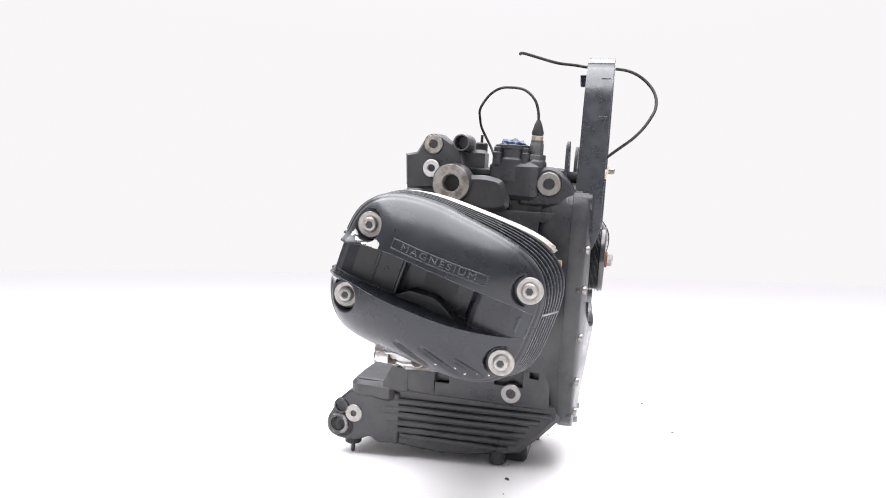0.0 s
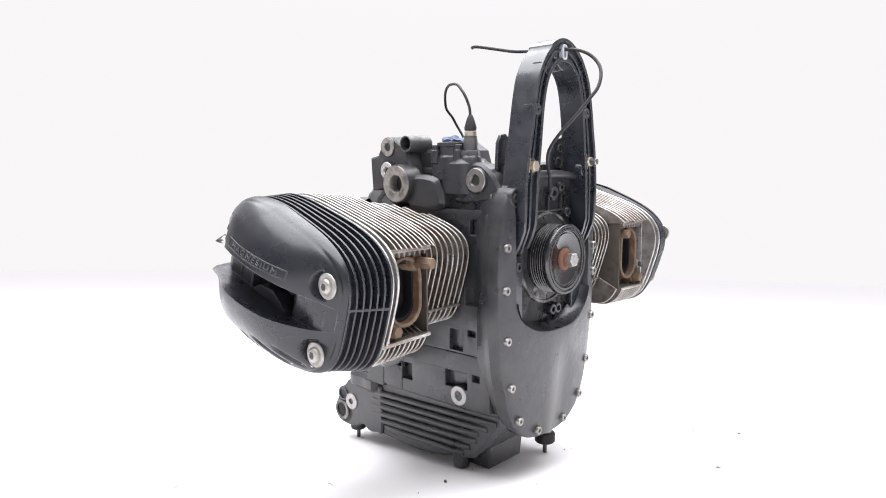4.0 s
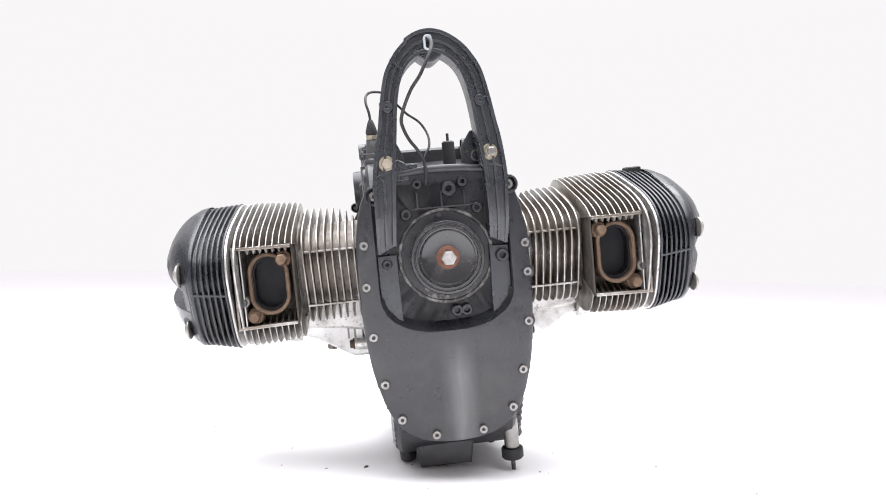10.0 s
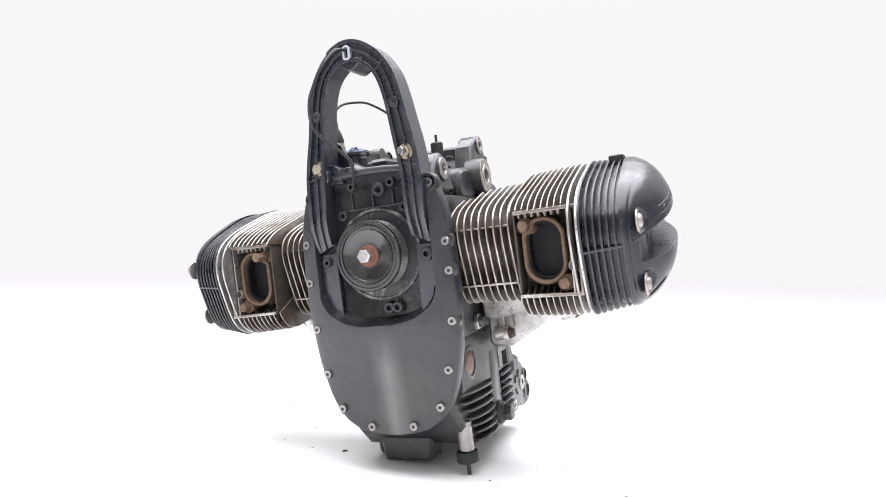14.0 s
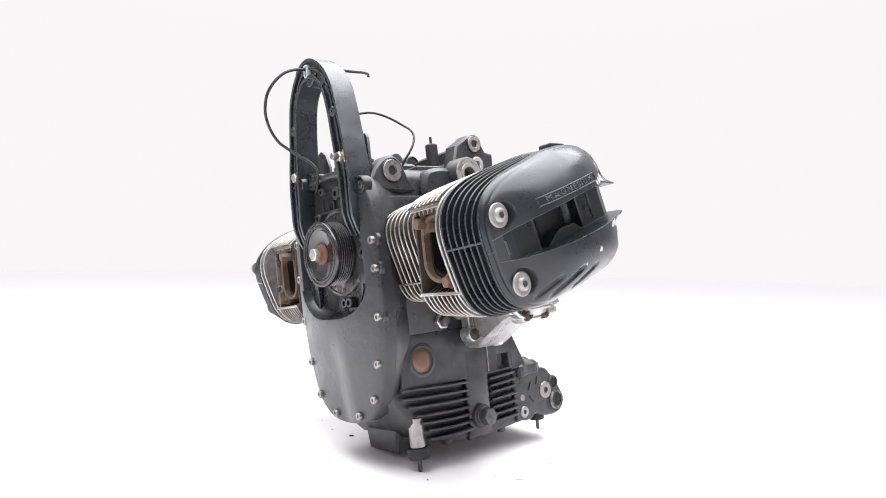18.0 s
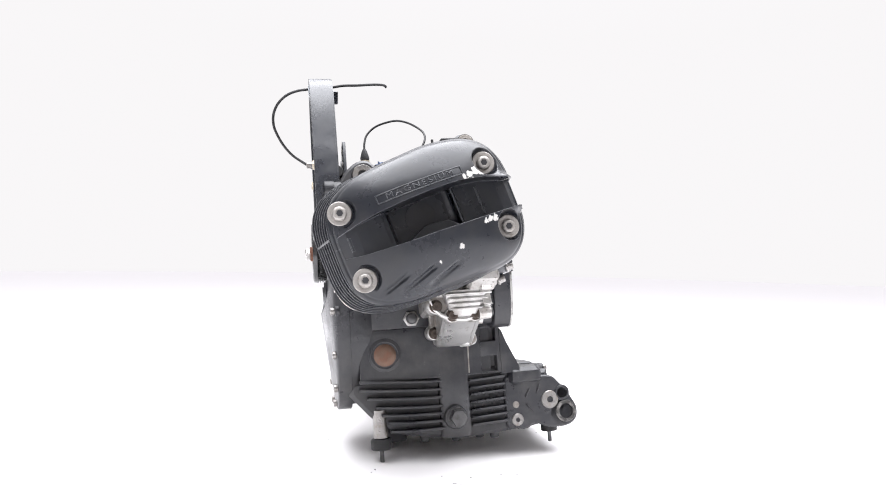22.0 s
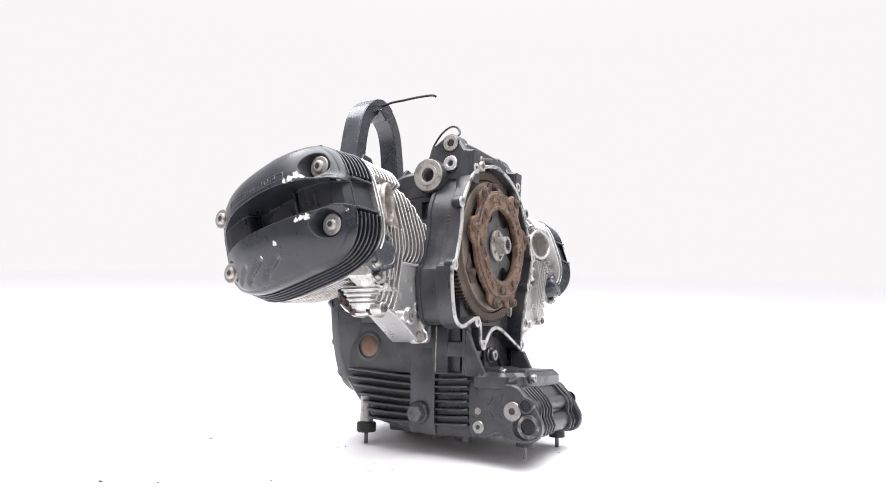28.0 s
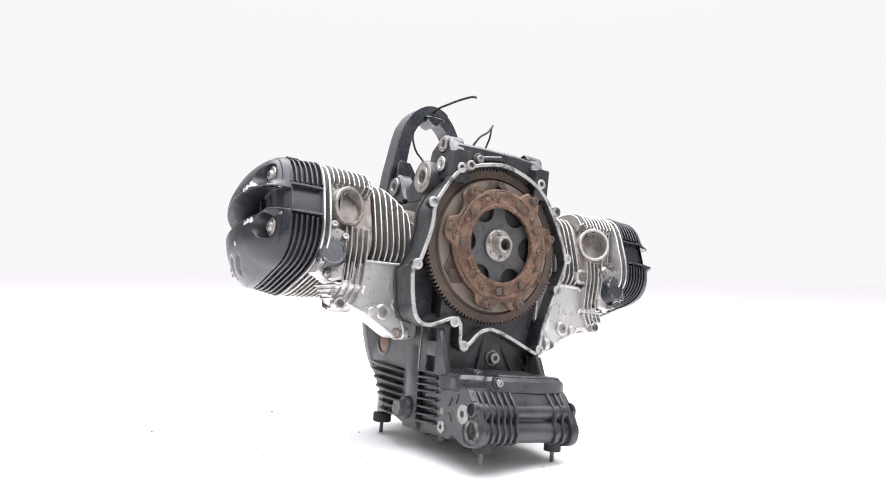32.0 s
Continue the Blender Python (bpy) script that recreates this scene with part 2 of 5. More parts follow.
def prism(bm, pts, ax, a, b, cham=0.0):
    """An outline swept along an axis, with a small bevel at both ends."""
    if cham:
        s = 1 if b > a else -1
        small = shrink(pts, cham)
        seq = [(small, a), (pts, a + s * cham), (pts, b - s * cham), (small, b)]
    else:
        seq = [(pts, a), (pts, b)]
    loft(bm, [[axis3(ax, p[0], p[1], w) for p in o] for o, w in seq])


def ring_prism(bm, outer, inner, ax, a, b, cham=0.0):
    """A frame between two outlines of the same count."""
    seq = [(inner, a), (outer, a), (outer, b), (inner, b), (inner, a)]
    if cham:
        s = 1 if b > a else -1
        o2, i2 = shrink(outer, cham), shrink(inner, -cham)
        seq = [(inner, a + s * cham), (i2, a), (o2, a), (outer, a + s * cham), (outer, b - s * cham), (o2, b), (i2, b),
               (inner, b - s * cham), (inner, a + s * cham)]
    loft(bm, [[axis3(ax, p[0], p[1], w) for p in o] for o, w in seq], cap=False)
    bmesh.ops.remove_doubles(bm, verts=bm.verts, dist=0.001)


def box(bm, x0, x1, y0, y1, z0, z1, cham=1.5):
    prism(bm, [(x0, y0), (x1, y0), (x1, y1), (x0, y1)], "z", z0, z1, cham)


def basis(d):
    d = Vector(d).normalized()
    u = d.cross(Vector((0, 0, 1)) if abs(d.z) < 0.9 else Vector((1, 0, 0))).normalized()
    return d, u, d.cross(u)


def lathe(bm, p, d, prof, n=24, cap=True, turn=0.0):
    """Rings of (radius, height) round a line from p along d."""
    d, u, w = basis(d)
    p = Vector(p)
    loft(bm, [[p + d * hh + (u * math.cos(2 * math.pi * i / n + turn) + w * math.sin(2 * math.pi * i / n + turn)) * r
               for i in range(n)] for r, hh in prof], cap)


def rod(bm, p, q, r, n=16, cham=0.0):
    q, p = Vector(q), Vector(p)
    ln = (q - p).length
    prof = [(r - cham, 0), (r, cham), (r, ln - cham), (r - cham, ln)] if cham else [(r, 0), (r, ln)]
    lathe(bm, p, q - p, prof, n)


def smooth_line(pts, steps=8):
    pts = [Vector(p) for p in pts]
    ext = [pts[0] * 2 - pts[1], *pts, pts[-1] * 2 - pts[-2]]
    out = []
    for i in range(1, len(ext) - 2):
        a, b, c, e = ext[i - 1:i + 3]
        for k in range(steps):
            s = k / steps
            out.append(0.5 * (2 * b + (c - a) * s + (2 * a - 5 * b + 4 * c - e) * s * s + (3 * b - a - 3 * c + e) * s ** 3))
    return out + [pts[-1]]


def tube(bm, pts, r, n=10, steps=8):
    line = smooth_line(pts, steps)
    loops, u = [], None
    for i, p in enumerate(line):
        d = (line[min(i + 1, len(line) - 1)] - line[max(i - 1, 0)]).normalized()
        u = basis(d)[1] if u is None else (u - d * u.dot(d)).normalized()
        w = d.cross(u)
        loops.append([p + (u * math.cos(2 * math.pi * k / n) + w * math.sin(2 * math.pi * k / n)) * r for k in range(n)])
    loft(bm, loops)


def rounded(x0, x1, y0, y1, r, n=5):
    pts = []
    for cx, cy, a0 in ((x1 - r, y1 - r, 0), (x0 + r, y1 - r, 90), (x0 + r, y0 + r, 180), (x1 - r, y0 + r, 270)):
        for k in range(n + 1):
            a = radians(a0 + 90 * k / n)
            pts.append((cx + r * math.cos(a), cy + r * math.sin(a)))
    return pts


def curve_outline(pts, steps=4):
    """A closed smooth outline through the points."""
    n, out = len(pts), []
    for i in range(n):
        a, b, c, e = (Vector(pts[(i + k) % n]) for k in (-1, 0, 1, 2))
        for k in range(steps):
            s = k / steps
            out.append(tuple(0.5 * (2 * b + (c - a) * s + (2 * a - 5 * b + 4 * c - e) * s * s + (3 * b - a - 3 * c + e) * s ** 3)))
    return out


def bolt(parent, p, d, r=6.0, hgt=6.0, material=None, label="", washer=0.0, name="bolt"):
    """A socket-head bolt: a round head with a chamfer and a hexagon socket, on a washer where one shows."""
    bm = bmesh.new()
    base = [(r * 0.9, 0)]
    if washer:
        base = [(washer * 0.96, 0), (washer, 0.6), (washer, 2.2), (washer * 0.94, 3.0), (r, 3.0)]
        hgt = hgt + 3.0
    lathe(bm, p, d, [*base, (r, hgt * 0.75), (r * 0.86, hgt), (r * 0.42, hgt), (r * 0.39, hgt - r * 0.2), (r * 0.1, hgt - r * 0.24)], 18)
    ob = part(name, bm, material or STEEL, parent, label)
    if ob.parent.parent is None:
        # dark hexagon on the head: the socket's shade as colour
        bm = bmesh.new()
        dn = Vector(d).normalized()
        lathe(bm, Vector(p) + dn * (hgt - r * 0.22), d, [(r * 0.40, 0), (r * 0.40, r * 0.14), (0.2, r * 0.10)], 6)
        part("socket", bm, DARK, ob)
    return ob


def cover_bolt(parent, p):
    """A wide washer with a button-head bolt and its hexagon socket."""
    bm = bmesh.new()
    lathe(bm, p, (1, 0, 0), [(13.2, 0), (14, 0.8), (14, 2.4), (13.3, 3.0), (9.2, 3.0), (8.6, 2.7), (8.5, 3.4), (8.1, 5.4), (6.8, 6.8), (4.8, 7.3), (4.2, 7.2), (4.0, 6.6), (0.3, 6.6)], 36)
    part("bolt", bm, CLEANBOLT, parent, "bright steel cover bolt on a wide washer")
    # dark six-sided disc gives the recess its shade
    bm = bmesh.new()
    lathe(bm, (p[0] + 6.5, p[1], p[2]), (1, 0, 0), [(3.9, 0), (3.9, 0.5), (0.3, 0.5)], 6)
    part("socket_shade", bm, DARK, parent)


def hexbolt(parent, p, d, r=9.0, hgt=8.0, material=None, label="", washer=0.0, name="hex_bolt"):
    bm = bmesh.new()
    if washer:
        lathe(bm, p, d, [(washer, -1), (washer, 1.6), (washer * 0.95, 2.2)], 24)
    lathe(bm, p, d, [(r, 0), (r, hgt * 0.85), (r * 0.9, hgt), (r * 0.2, hgt + 0.4)], 6)
    return part(name, bm, material or STEEL, parent, label, smooth=25)


def eye_boss(parent, p, d, r, hole, depth, length, material=None, face=None, label=""):
    """A cast boss with a bright machined ring face round a bored hole."""
    bm = bmesh.new()
    lathe(bm, p, [-c for c in d], [(r, 0.0), (r + 0.8, 2), (r + 2, length), (r, length + 2)], 24, cap=False)
    ob = part("boss", bm, material or BLACK, parent)
    bm = bmesh.new()
    lathe(bm, p, d, [(hole, -depth), (hole, -1), (hole + 1.2, 0.8), (r - 1.5, 0.8), (r - 0.3, -0.5)], 24, cap=False)
    part("boss_face", bm, face or STEEL, ob, label)
    # dark disc at the bottom, shade of the hole put into its colour
    bm = bmesh.new()
    lathe(bm, p, d, [(hole + 0.3, -depth - 1), (hole + 0.3, -depth + 0.5), (0.5, -depth + 0.5)], 20)
    part("bore_shade", bm, DARK, ob)
    return ob

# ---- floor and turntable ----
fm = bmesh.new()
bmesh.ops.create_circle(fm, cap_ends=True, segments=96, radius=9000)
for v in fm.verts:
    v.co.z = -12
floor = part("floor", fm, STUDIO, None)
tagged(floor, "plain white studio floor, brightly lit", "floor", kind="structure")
tm = bmesh.new()
lathe(tm, (0, 0, -11.9), (0, 0, 1), [(700, 0), (700, 11.0), (699, 11.9)], 160)
turntable = part("turntable", tm, FLOORM, None)
tagged(turntable, "flat white round turntable, clean and brightly lit", "turntable")

# unseen wall added behind the camera to darken what the engine mirrors
wm = bmesh.new()
box(wm, -3600, 3600, -2700, -2550, -12, 2200, 4)
tagged(part("light_block_behind", wm, BLOCKM, None), "unseen grey wall added behind the camera to darken reflections", "wall", kind="structure")

# unseen side walls added to hold the white surroundings' light off the engine
for s, nm in ((-1, "light_block_side_1"), (1, "light_block_side_2")):
    wm = bmesh.new()
    box(wm, min(s * 3450, s * 3600), max(s * 3450, s * 3600), -2540, 2100, -12, 2200, 4)
    tagged(part(nm, wm, BLOCKM, None), "unseen grey side wall added to keep light off the engine", "wall", kind="structure")

engine = new("motorcycle_engine")
tagged(engine, "used black boxer motorcycle engine with bare aluminium cylinders on turntable", "engine")

# ---- crankcase ----
ZS = (-222, -190, -163, -130, -98, -31, 24, 75)
W_FRONT = (70, 80, 89, 96, 100, 102, 102, 92)
W_MID = (84, 86, 87, 87, 87, 87, 87, 86)
STATIONS = ((-268, W_FRONT, 100, 80), (-250, W_FRONT, 112, 82), (-238, W_MID, 118, 82), (-150, W_MID, 117, 78), (-95, W_MID, 122, 80),
            (-62, W_MID, 138, 84), (-42, W_MID, 142, 86))
bm = bmesh.new()
loops = []
for y, w, top, wt in STATIONS:
    side = [(ww, z) for ww, z in zip(w, ZS)] + [(wt + 6, top - 20), (wt + 2, top - 9), (wt - 6, top - 2), (wt - 18, top)]
    loops.append([(x, y, z) for x, z in side] + [(-x, y, z) for x, z in reversed(side)])
loft(bm, loops)
crankcase = part("crankcase", bm, BLACK, engine, "black painted cast crankcase with worn edges")


def pocket_wall(side, pockets, y0, y1, z0, z1, xin, xout):
    """A cast side wall with rectangular pockets let into it."""
    ys = sorted({y0, y1, *[p[0] for p in pockets], *[p[1] for p in pockets]})
    zs = sorted({z0, z1, *[p[2] for p in pockets], *[p[3] for p in pockets]})
    bm = bmesh.new()

    def depth(i, j):
        if not (0 <= i < len(ys) - 1 and 0 <= j < len(zs) - 1):
            return xin - 4
        cy, cz = (ys[i] + ys[i + 1]) / 2, (zs[j] + zs[j + 1]) / 2
        inside = any(p[0] < cy < p[1] and p[2] < cz < p[3] for p in pockets)
        return xin if inside else xout

    def quad(*pts):
        bm.faces.new([bm.verts.new((side * x, y, z)) for x, y, z in pts])

    for i in range(-1, len(ys)):
        for j in range(-1, len(zs)):
            h = depth(i, j)
            ok = 0 <= i < len(ys) - 1 and 0 <= j < len(zs) - 1
            if ok:
                quad((h, ys[i], zs[j]), (h, ys[i + 1], zs[j]), (h, ys[i + 1], zs[j + 1]), (h, ys[i], zs[j + 1]))
            if 0 <= j < len(zs) - 1 and i + 1 < len(ys) and depth(i + 1, j) != h:
                quad((h, ys[i + 1], zs[j]), (depth(i + 1, j), ys[i + 1], zs[j]), (depth(i + 1, j), ys[i + 1], zs[j + 1]), (h, ys[i + 1], zs[j + 1]))
            if 0 <= i < len(ys) - 1 and j + 1 < len(zs) and depth(i, j + 1) != h:
                quad((h, ys[i], zs[j + 1]), (depth(i, j + 1), ys[i], zs[j + 1]), (depth(i, j + 1), ys[i + 1], zs[j + 1]), (h, ys[i + 1], zs[j + 1]))
    bmesh.ops.remove_doubles(bm, verts=bm.verts, dist=0.01)
    bmesh.ops.recalc_face_normals(bm, faces=bm.faces)
    edges = [e for e in bm.edges if len(e.link_faces) == 2 and e.calc_face_angle(0) > 0.5]
    bmesh.ops.bevel(bm, geom=edges, offset=1.6, segments=2, affect="EDGES", profile=0.6)
    return part("side_wall", bm, BLACK, crankcase)


# upper walls end before the clutch housing, lower ones run on to the rear
pocket_wall(-1, [(-233, -205, -61, -37), (-200, -176, -127, -98), (-223, -209, -104, -96), (-118, -92, 30, 62), (-234, -214, 36, 56)],
            -247, -78, -131, 70, 84.5, 96)
pocket_wall(-1, [(-100, -79, -190, -165), (-208, -167, -182, -159), (-230, -217, -167, -158)], -247, -78, -208, -131, 84.5, 96)
pocket_wall(-1, [], -78.5, -32, -208, -173, 84.5, 96)
pocket_wall(1, [(-111, -84, 35, 64)], -247, -78, -131, 72, 80, 95.5)
pocket_wall(1, [(-59, -34, -207, -183), (-58, -34, -160, -140)], -247, -28, -210, -131, 80, 95.5)
for s in (-1, 1):
    bm = bmesh.new()
    outline = [(-38, -174), (-12, -174), (2, -203), (2, -212), (-38, -212)] if s < 0 else [(-28, -140), (-23, -146), (-16, -165), (2, -203), (2, -212), (-29, -212)]
    prism(bm, outline, "x", s * 86, s * (97 if s < 0 else 95.8), 1.5)
    part("rear_web", bm, BLACK, crankcase)
bm = bmesh.new()
tube(bm, [(95.5, -79, -112), (96, -79, -150), (96, -80, -206)], 1.1, 8)
part("casting_seam", bm, EYEFACE, crankcase)
# flat pillar with the drain between the two groups of fins
bm = bmesh.new()
loft(bm, [[(72, -130, z), (x - 3, -128, z), (x, -124, z), (x, -87, z), (x - 3, -82, z), (72, -80, z)] for x, z in
          ((90, -112), (94, -126), (96.5, -200), (96, -288), (91, -301))])
part("case_pillar", bm, BLACK, crankcase)
# front timing cover: a domed face whose upper part is let out for the belt drive
COVER_Z = (-252, -250, -246, -240, -230, -217, -203, -190, -176, -163, -147, -130, -114, -98, -80, -60, -45, -31, 0, 30, 60, 80, 92, 100)
COVER_W = (10, 32, 50, 61, 75, 85, 92, 97, 101, 104.5, 108, 110.5, 112.5, 114, 115, 116, 116, 116, 116, 114, 109, 103, 97, 91)


def cover_edge(z):
    """Half width of the opening at a height."""
    if z <= -97:
        return 0.0
    if z >= -38:
        return 89.0
    return 89.0 * (1 - ((-38 - z) / 59.0) ** 2.6) ** (1 / 2.6)


def cover_face(x, z, w):
    swell = 18.0 * min(1.0, max(0.0, (z + 252) / 150.0)) ** 0.8
    return -279 - swell * (1 - (abs(x) / w) ** 1.8) ** 0.8


zs = []
for a, b in zip(COVER_Z, COVER_Z[1:]):
    zs += [a, (a + b) / 2]
zs += [-97.0, -96.6, -95.5, -93, -90, 100]
zs = sorted(set(zs))
bm = bmesh.new()
for s in (-1, 1):
    rows = []
    for z in zs:
        w = float(np.interp(z, COVER_Z, COVER_W))
        xi = cover_edge(z)
        sec = [(xi, -272.0), (xi, cover_face(xi, z, w) + 1.2)] if xi else [(0.0, cover_face(0, z, w)), (0.0, cover_face(0, z, w))]
        for k in range(17):
            q = k / 16
            x = xi + 0.8 * (xi > 0) + (w - 1.5 - xi) * q
            sec.append((x, cover_face(x, z, w) if k < 16 else -278.4))
        sec += [(w, -276.5), (w + 0.5, -262.0)]
        rows.append([(s * x, y, z) for x, y in sec])
    loft(bm, rows, cap=False, closed=False)
bmesh.ops.remove_doubles(bm, verts=bm.verts, dist=0.02)
bmesh.ops.dissolve_degenerate(bm, edges=bm.edges, dist=0.01)
cover = part("timing_cover", bm, COVERFRONT, engine, "smooth domed black front timing cover with a rubbed, painted-highlight centre streak", smooth=50)
bm = bmesh.new()
prism(bm, [*zip(COVER_W, COVER_Z), *[(-w, z) for w, z in reversed(list(zip(COVER_W, COVER_Z)))]], "y", -258, -270, 1.0)
part("cover_flange", bm, BLACK, cover)
BOLTS = ((-79, 90), (-104, 24), (-106, -31), (-103, -98), (-94, -163), (-76, -213), (-32, -239), (32, -239), (75, -213), (93, -163),
         (106, -98), (110, -31), (109.5, 8), (88, 91))
for x, z in BOLTS:
    bm = bmesh.new()
    lathe(bm, (x, -277, z), (0, -1, 0), [(11, -4), (10.5, 1.5), (8, 2.2)], 18)
    part("bolt_boss", bm, BLACK, cover)
    if z > 80:
        bm = bmesh.new()
        lathe(bm, (x + (6 if x > 0 else -6), -270, z - 3), (0, -1, 0), [(13, 0), (13, 13), (12.2, 14.2), (9.8, 14.2), (9.4, 6), (0.5, 6)], 28)
        part("bolt_seat", bm, BLACK, cover)
        bolt(engine, (x + (6 if x > 0 else -6), -275, z - 3), (0, -1, 0), 7, 8, STEEL, "steel socket bolt in a deep seat")
        continue
    bolt(engine, (x, -279, z), (0, -1, 0), 6.2, 7.0, GUNMETAL if z > 80 else STEEL, "small steel socket bolt")

# wall behind the pulley
bm = bmesh.new()
WALL = ((-88, -100), (88, -100), (88, 100), (70, 112), (-70, 112), (-88, 100))


def wall_at(a):
    """Where a ray from the crank's axis, at the angle a, leaves the wall's outline."""
    dx, dz = math.cos(a), math.sin(a)
    best = 1e9
    for (ax, az), (bx, bz) in zip(WALL, WALL[1:] + WALL[:1]):
        ex, ez = bx - ax, bz - az
        d = dx * ez - dz * ex
        if abs(d) > 1e-9:
            t, q = ((ax - 4) * ez - az * ex) / d, ((ax - 4) * dz - az * dx) / d
            if t > 0 and -1e-6 <= q <= 1 + 1e-6:
                best = min(best, t)
    return 4 + best * dx, best * dz


turns = sorted([k * math.tau / 72 for k in range(72)] + [math.atan2(z, x - 4) % math.tau for x, z in WALL])
ring_prism(bm, [wall_at(a) for a in turns], [(4 + 64 * math.cos(a), 64 * math.sin(a)) for a in turns], "y", -250, -270, 0)
front_wall = part("front_wall", bm, BLACK, engine, smooth=5)
bm = bmesh.new()
rim = [(cover_edge(z), z) for z in (-50, -58, -66, -74, -81, -86, -90, -93, -95, -96.4)]
rim = [*rim, (0, -97), *[(-x, z) for x, z in reversed(rim)]]
loft(bm, [[(x, y, z) for x, z in shape] for shape, y in
          ((rim, -290.0), ([(0.985 * x, -30 + (z + 30) * 0.975) for x, z in rim], -283.0), ([(0.95 * x, -30 + (z + 30) * 0.93) for x, z in rim], -276.0),
           ([(0.90 * x, -30 + (z + 30) * 0.86) for x, z in rim], -270.5), ([(0.88 * x, -30 + (z + 30) * 0.84) for x, z in rim], -262.0))],
     cap=False, closed=False)
part("recess_fillet", bm, BLACK, front_wall, smooth=60)

# ---- hoop ----
HOUT = ((0, 294), (16, 291), (31, 283), (46, 270), (58, 253), (66, 236), (73, 206), (79, 172), (84, 145), (88, 102), (87.5, 60), (87, 10),
        (86, -40), (80, -68), (62, -88), (30, -95), (0, -96))
HIN = ((0, 264), (12, 262), (22, 256), (32, 246), (39, 233), (44, 216), (48, 194), (51, 168), (54, 142), (57, 119), (60, 70), (62, 20),
       (63, -30), (62, -62), (52, -78), (26, -81), (0, -81))
hout = curve_outline([*HOUT, *[(-x, z) for x, z in reversed(HOUT[1:-1])]], 3)
hin = curve_outline([*HIN, *[(-x, z) for x, z in reversed(HIN[1:-1])]], 3)
hout = [(x + 3.5 * min(1, max(0, z / 100)), z) for x, z in hout]
hin = [(x + 3.5 * min(1, max(0, z / 100)), z) for x, z in hin]
hout = [(x + (4.0 * min(1, max(0, (z - 110) / 50)) if x < -30 else 0.0), z) for x, z in hout]
# the hoop and its lips run from one foot over the crown to the other
n_h = len(hout)
top_run = [i for i in range(-n_h // 2, n_h // 2) if hout[i % n_h][1] > 4]


def lip(pts_a, pts_b, y0, y1, name, parent=None, label=""):
    bm = bmesh.new()
    rows = []
    for i in top_run:
        (ax, az), (bx, bz) = pts_a[i % n_h], pts_b[i % n_h]
        # the feet run out towards the cover
        k = min(1.0, max(0.0, (az - 6) / 42)) ** 0.7
        y = -276.8 + (y1 + 276.8) * k
        rows.append([(ax, y0, az), (ax, y, az), (bx, y, bz), (bx, y0, bz)])
    loft(bm, rows)
    return part(name, bm, PLASTIC, parent or hoop, label)


hoop = lip(shrink(hout, 0.6), shrink(hin, -0.6), -260, -284, "support_hoop", engine, "tall black plastic support hoop with ribbed channel")
for s in (-1, 1):
    bm = bmesh.new()
    edge = [(cover_edge(z) - 0.6, z) for z in np.linspace(8, -84, 24)]
    prism(bm, [(s * x, z) for x, z in [*edge, (edge[-1][0] - 6, -88), (61, -88), (62, 8)]], "y", -262, -276.5, 0.8)
    part("foot_plate", bm, PLASTIC, hoop)


mid_o = [((a[0] + b[0]) / 2, (a[1] + b[1]) / 2) for a, b in zip(hout, hin)]
lip(hout, shrink(hout, 4.5), -262, -297, "outer_lip")
lip(shrink(hout, 3), shrink(hin, -3), -262, -291.5, "channel_floor")
lip(shrink(hin, -4.5), hin, -262, -297, "inner_lip")
lip(shrink(mid_o, -1.6), shrink(mid_o, 1.6), -262, -295, "middle_rib")
for s in (-1, 1):
    for x0, z0, x1, z1 in ((50, 196, 72, 204), (57, 119, 87, 112), (34, 243, 53, 258)):
        bm = bmesh.new()
        prism(bm, [(3.3 + s * x0, z0 - 1.5), (3.3 + s * (x1 - 2), z1 - 1.5), (3.3 + s * (x1 - 2), z1 + 1.5), (3.3 + s * x0, z0 + 1.5)], "y", -281, -294, 0.4)
        part("cross_rib", bm, PLASTIC, hoop)
    bm = bmesh.new()
    lathe(bm, (3.5 + s * 60, -283, 199), (0, -1, 0), [(7.5, 0), (7.5, 12), (6.8, 13.5), (2.4, 13.5), (2.0, 7)], 20)
    part("screw_boss", bm, PLASTIC, hoop)
    bm = bmesh.new()
    lathe(bm, (3.5 + s * 67.5, -281, 118 + s * 2.5), (0, -1, 0), [(14, 0), (13.5, 10), (12.5, 11)], 24)
    part("bolt_seat", bm, PLASTIC, hoop)
    hexbolt(engine, (3.5 + s * 67.5, -291, 129.5 + s * 2.5), (0, -1, 0), 7.6, 8.5, BRASSY, "yellow zinc hexagon flange bolt", 10.5)
bm = bmesh.new()
lathe(bm, (71, -299, 132), (0, -1, 0), [(5, 0), (5, 9), (4, 10)], 14)
part("bolt_end", bm, STEEL, hoop, "threaded end of a steel bolt")
# pale grey of the clip stands in for the backdrop seen through a slot
bm = bmesh.new()
ring_prism(bm, rounded(-3, 8, 266, 286, 4.5), rounded(0, 5, 269, 283, 2.0), "y", -262, -298.0, 0.6)
part("clip_slot_ring", bm, SLOTGREY, hoop, "grey cable clip at the crown, pale for the bright slot around it")
bm = bmesh.new()
prism(bm, curve_outline([(-16, 268), (-9, 259), (0, 253), (8, 253), (17, 259), (24, 268)], 4), "y", -250, -294, 1.2)
part("crown_block", bm, PLASTIC, hoop)
bm = bmesh.new()
prism(bm, [(-62, 104), (-36, 104), (-36, 124), (-48, 132), (-62, 132)], "y", -262, -280, 1.0)
part("gusset", bm, PLASTIC, hoop)
bm = bmesh.new()
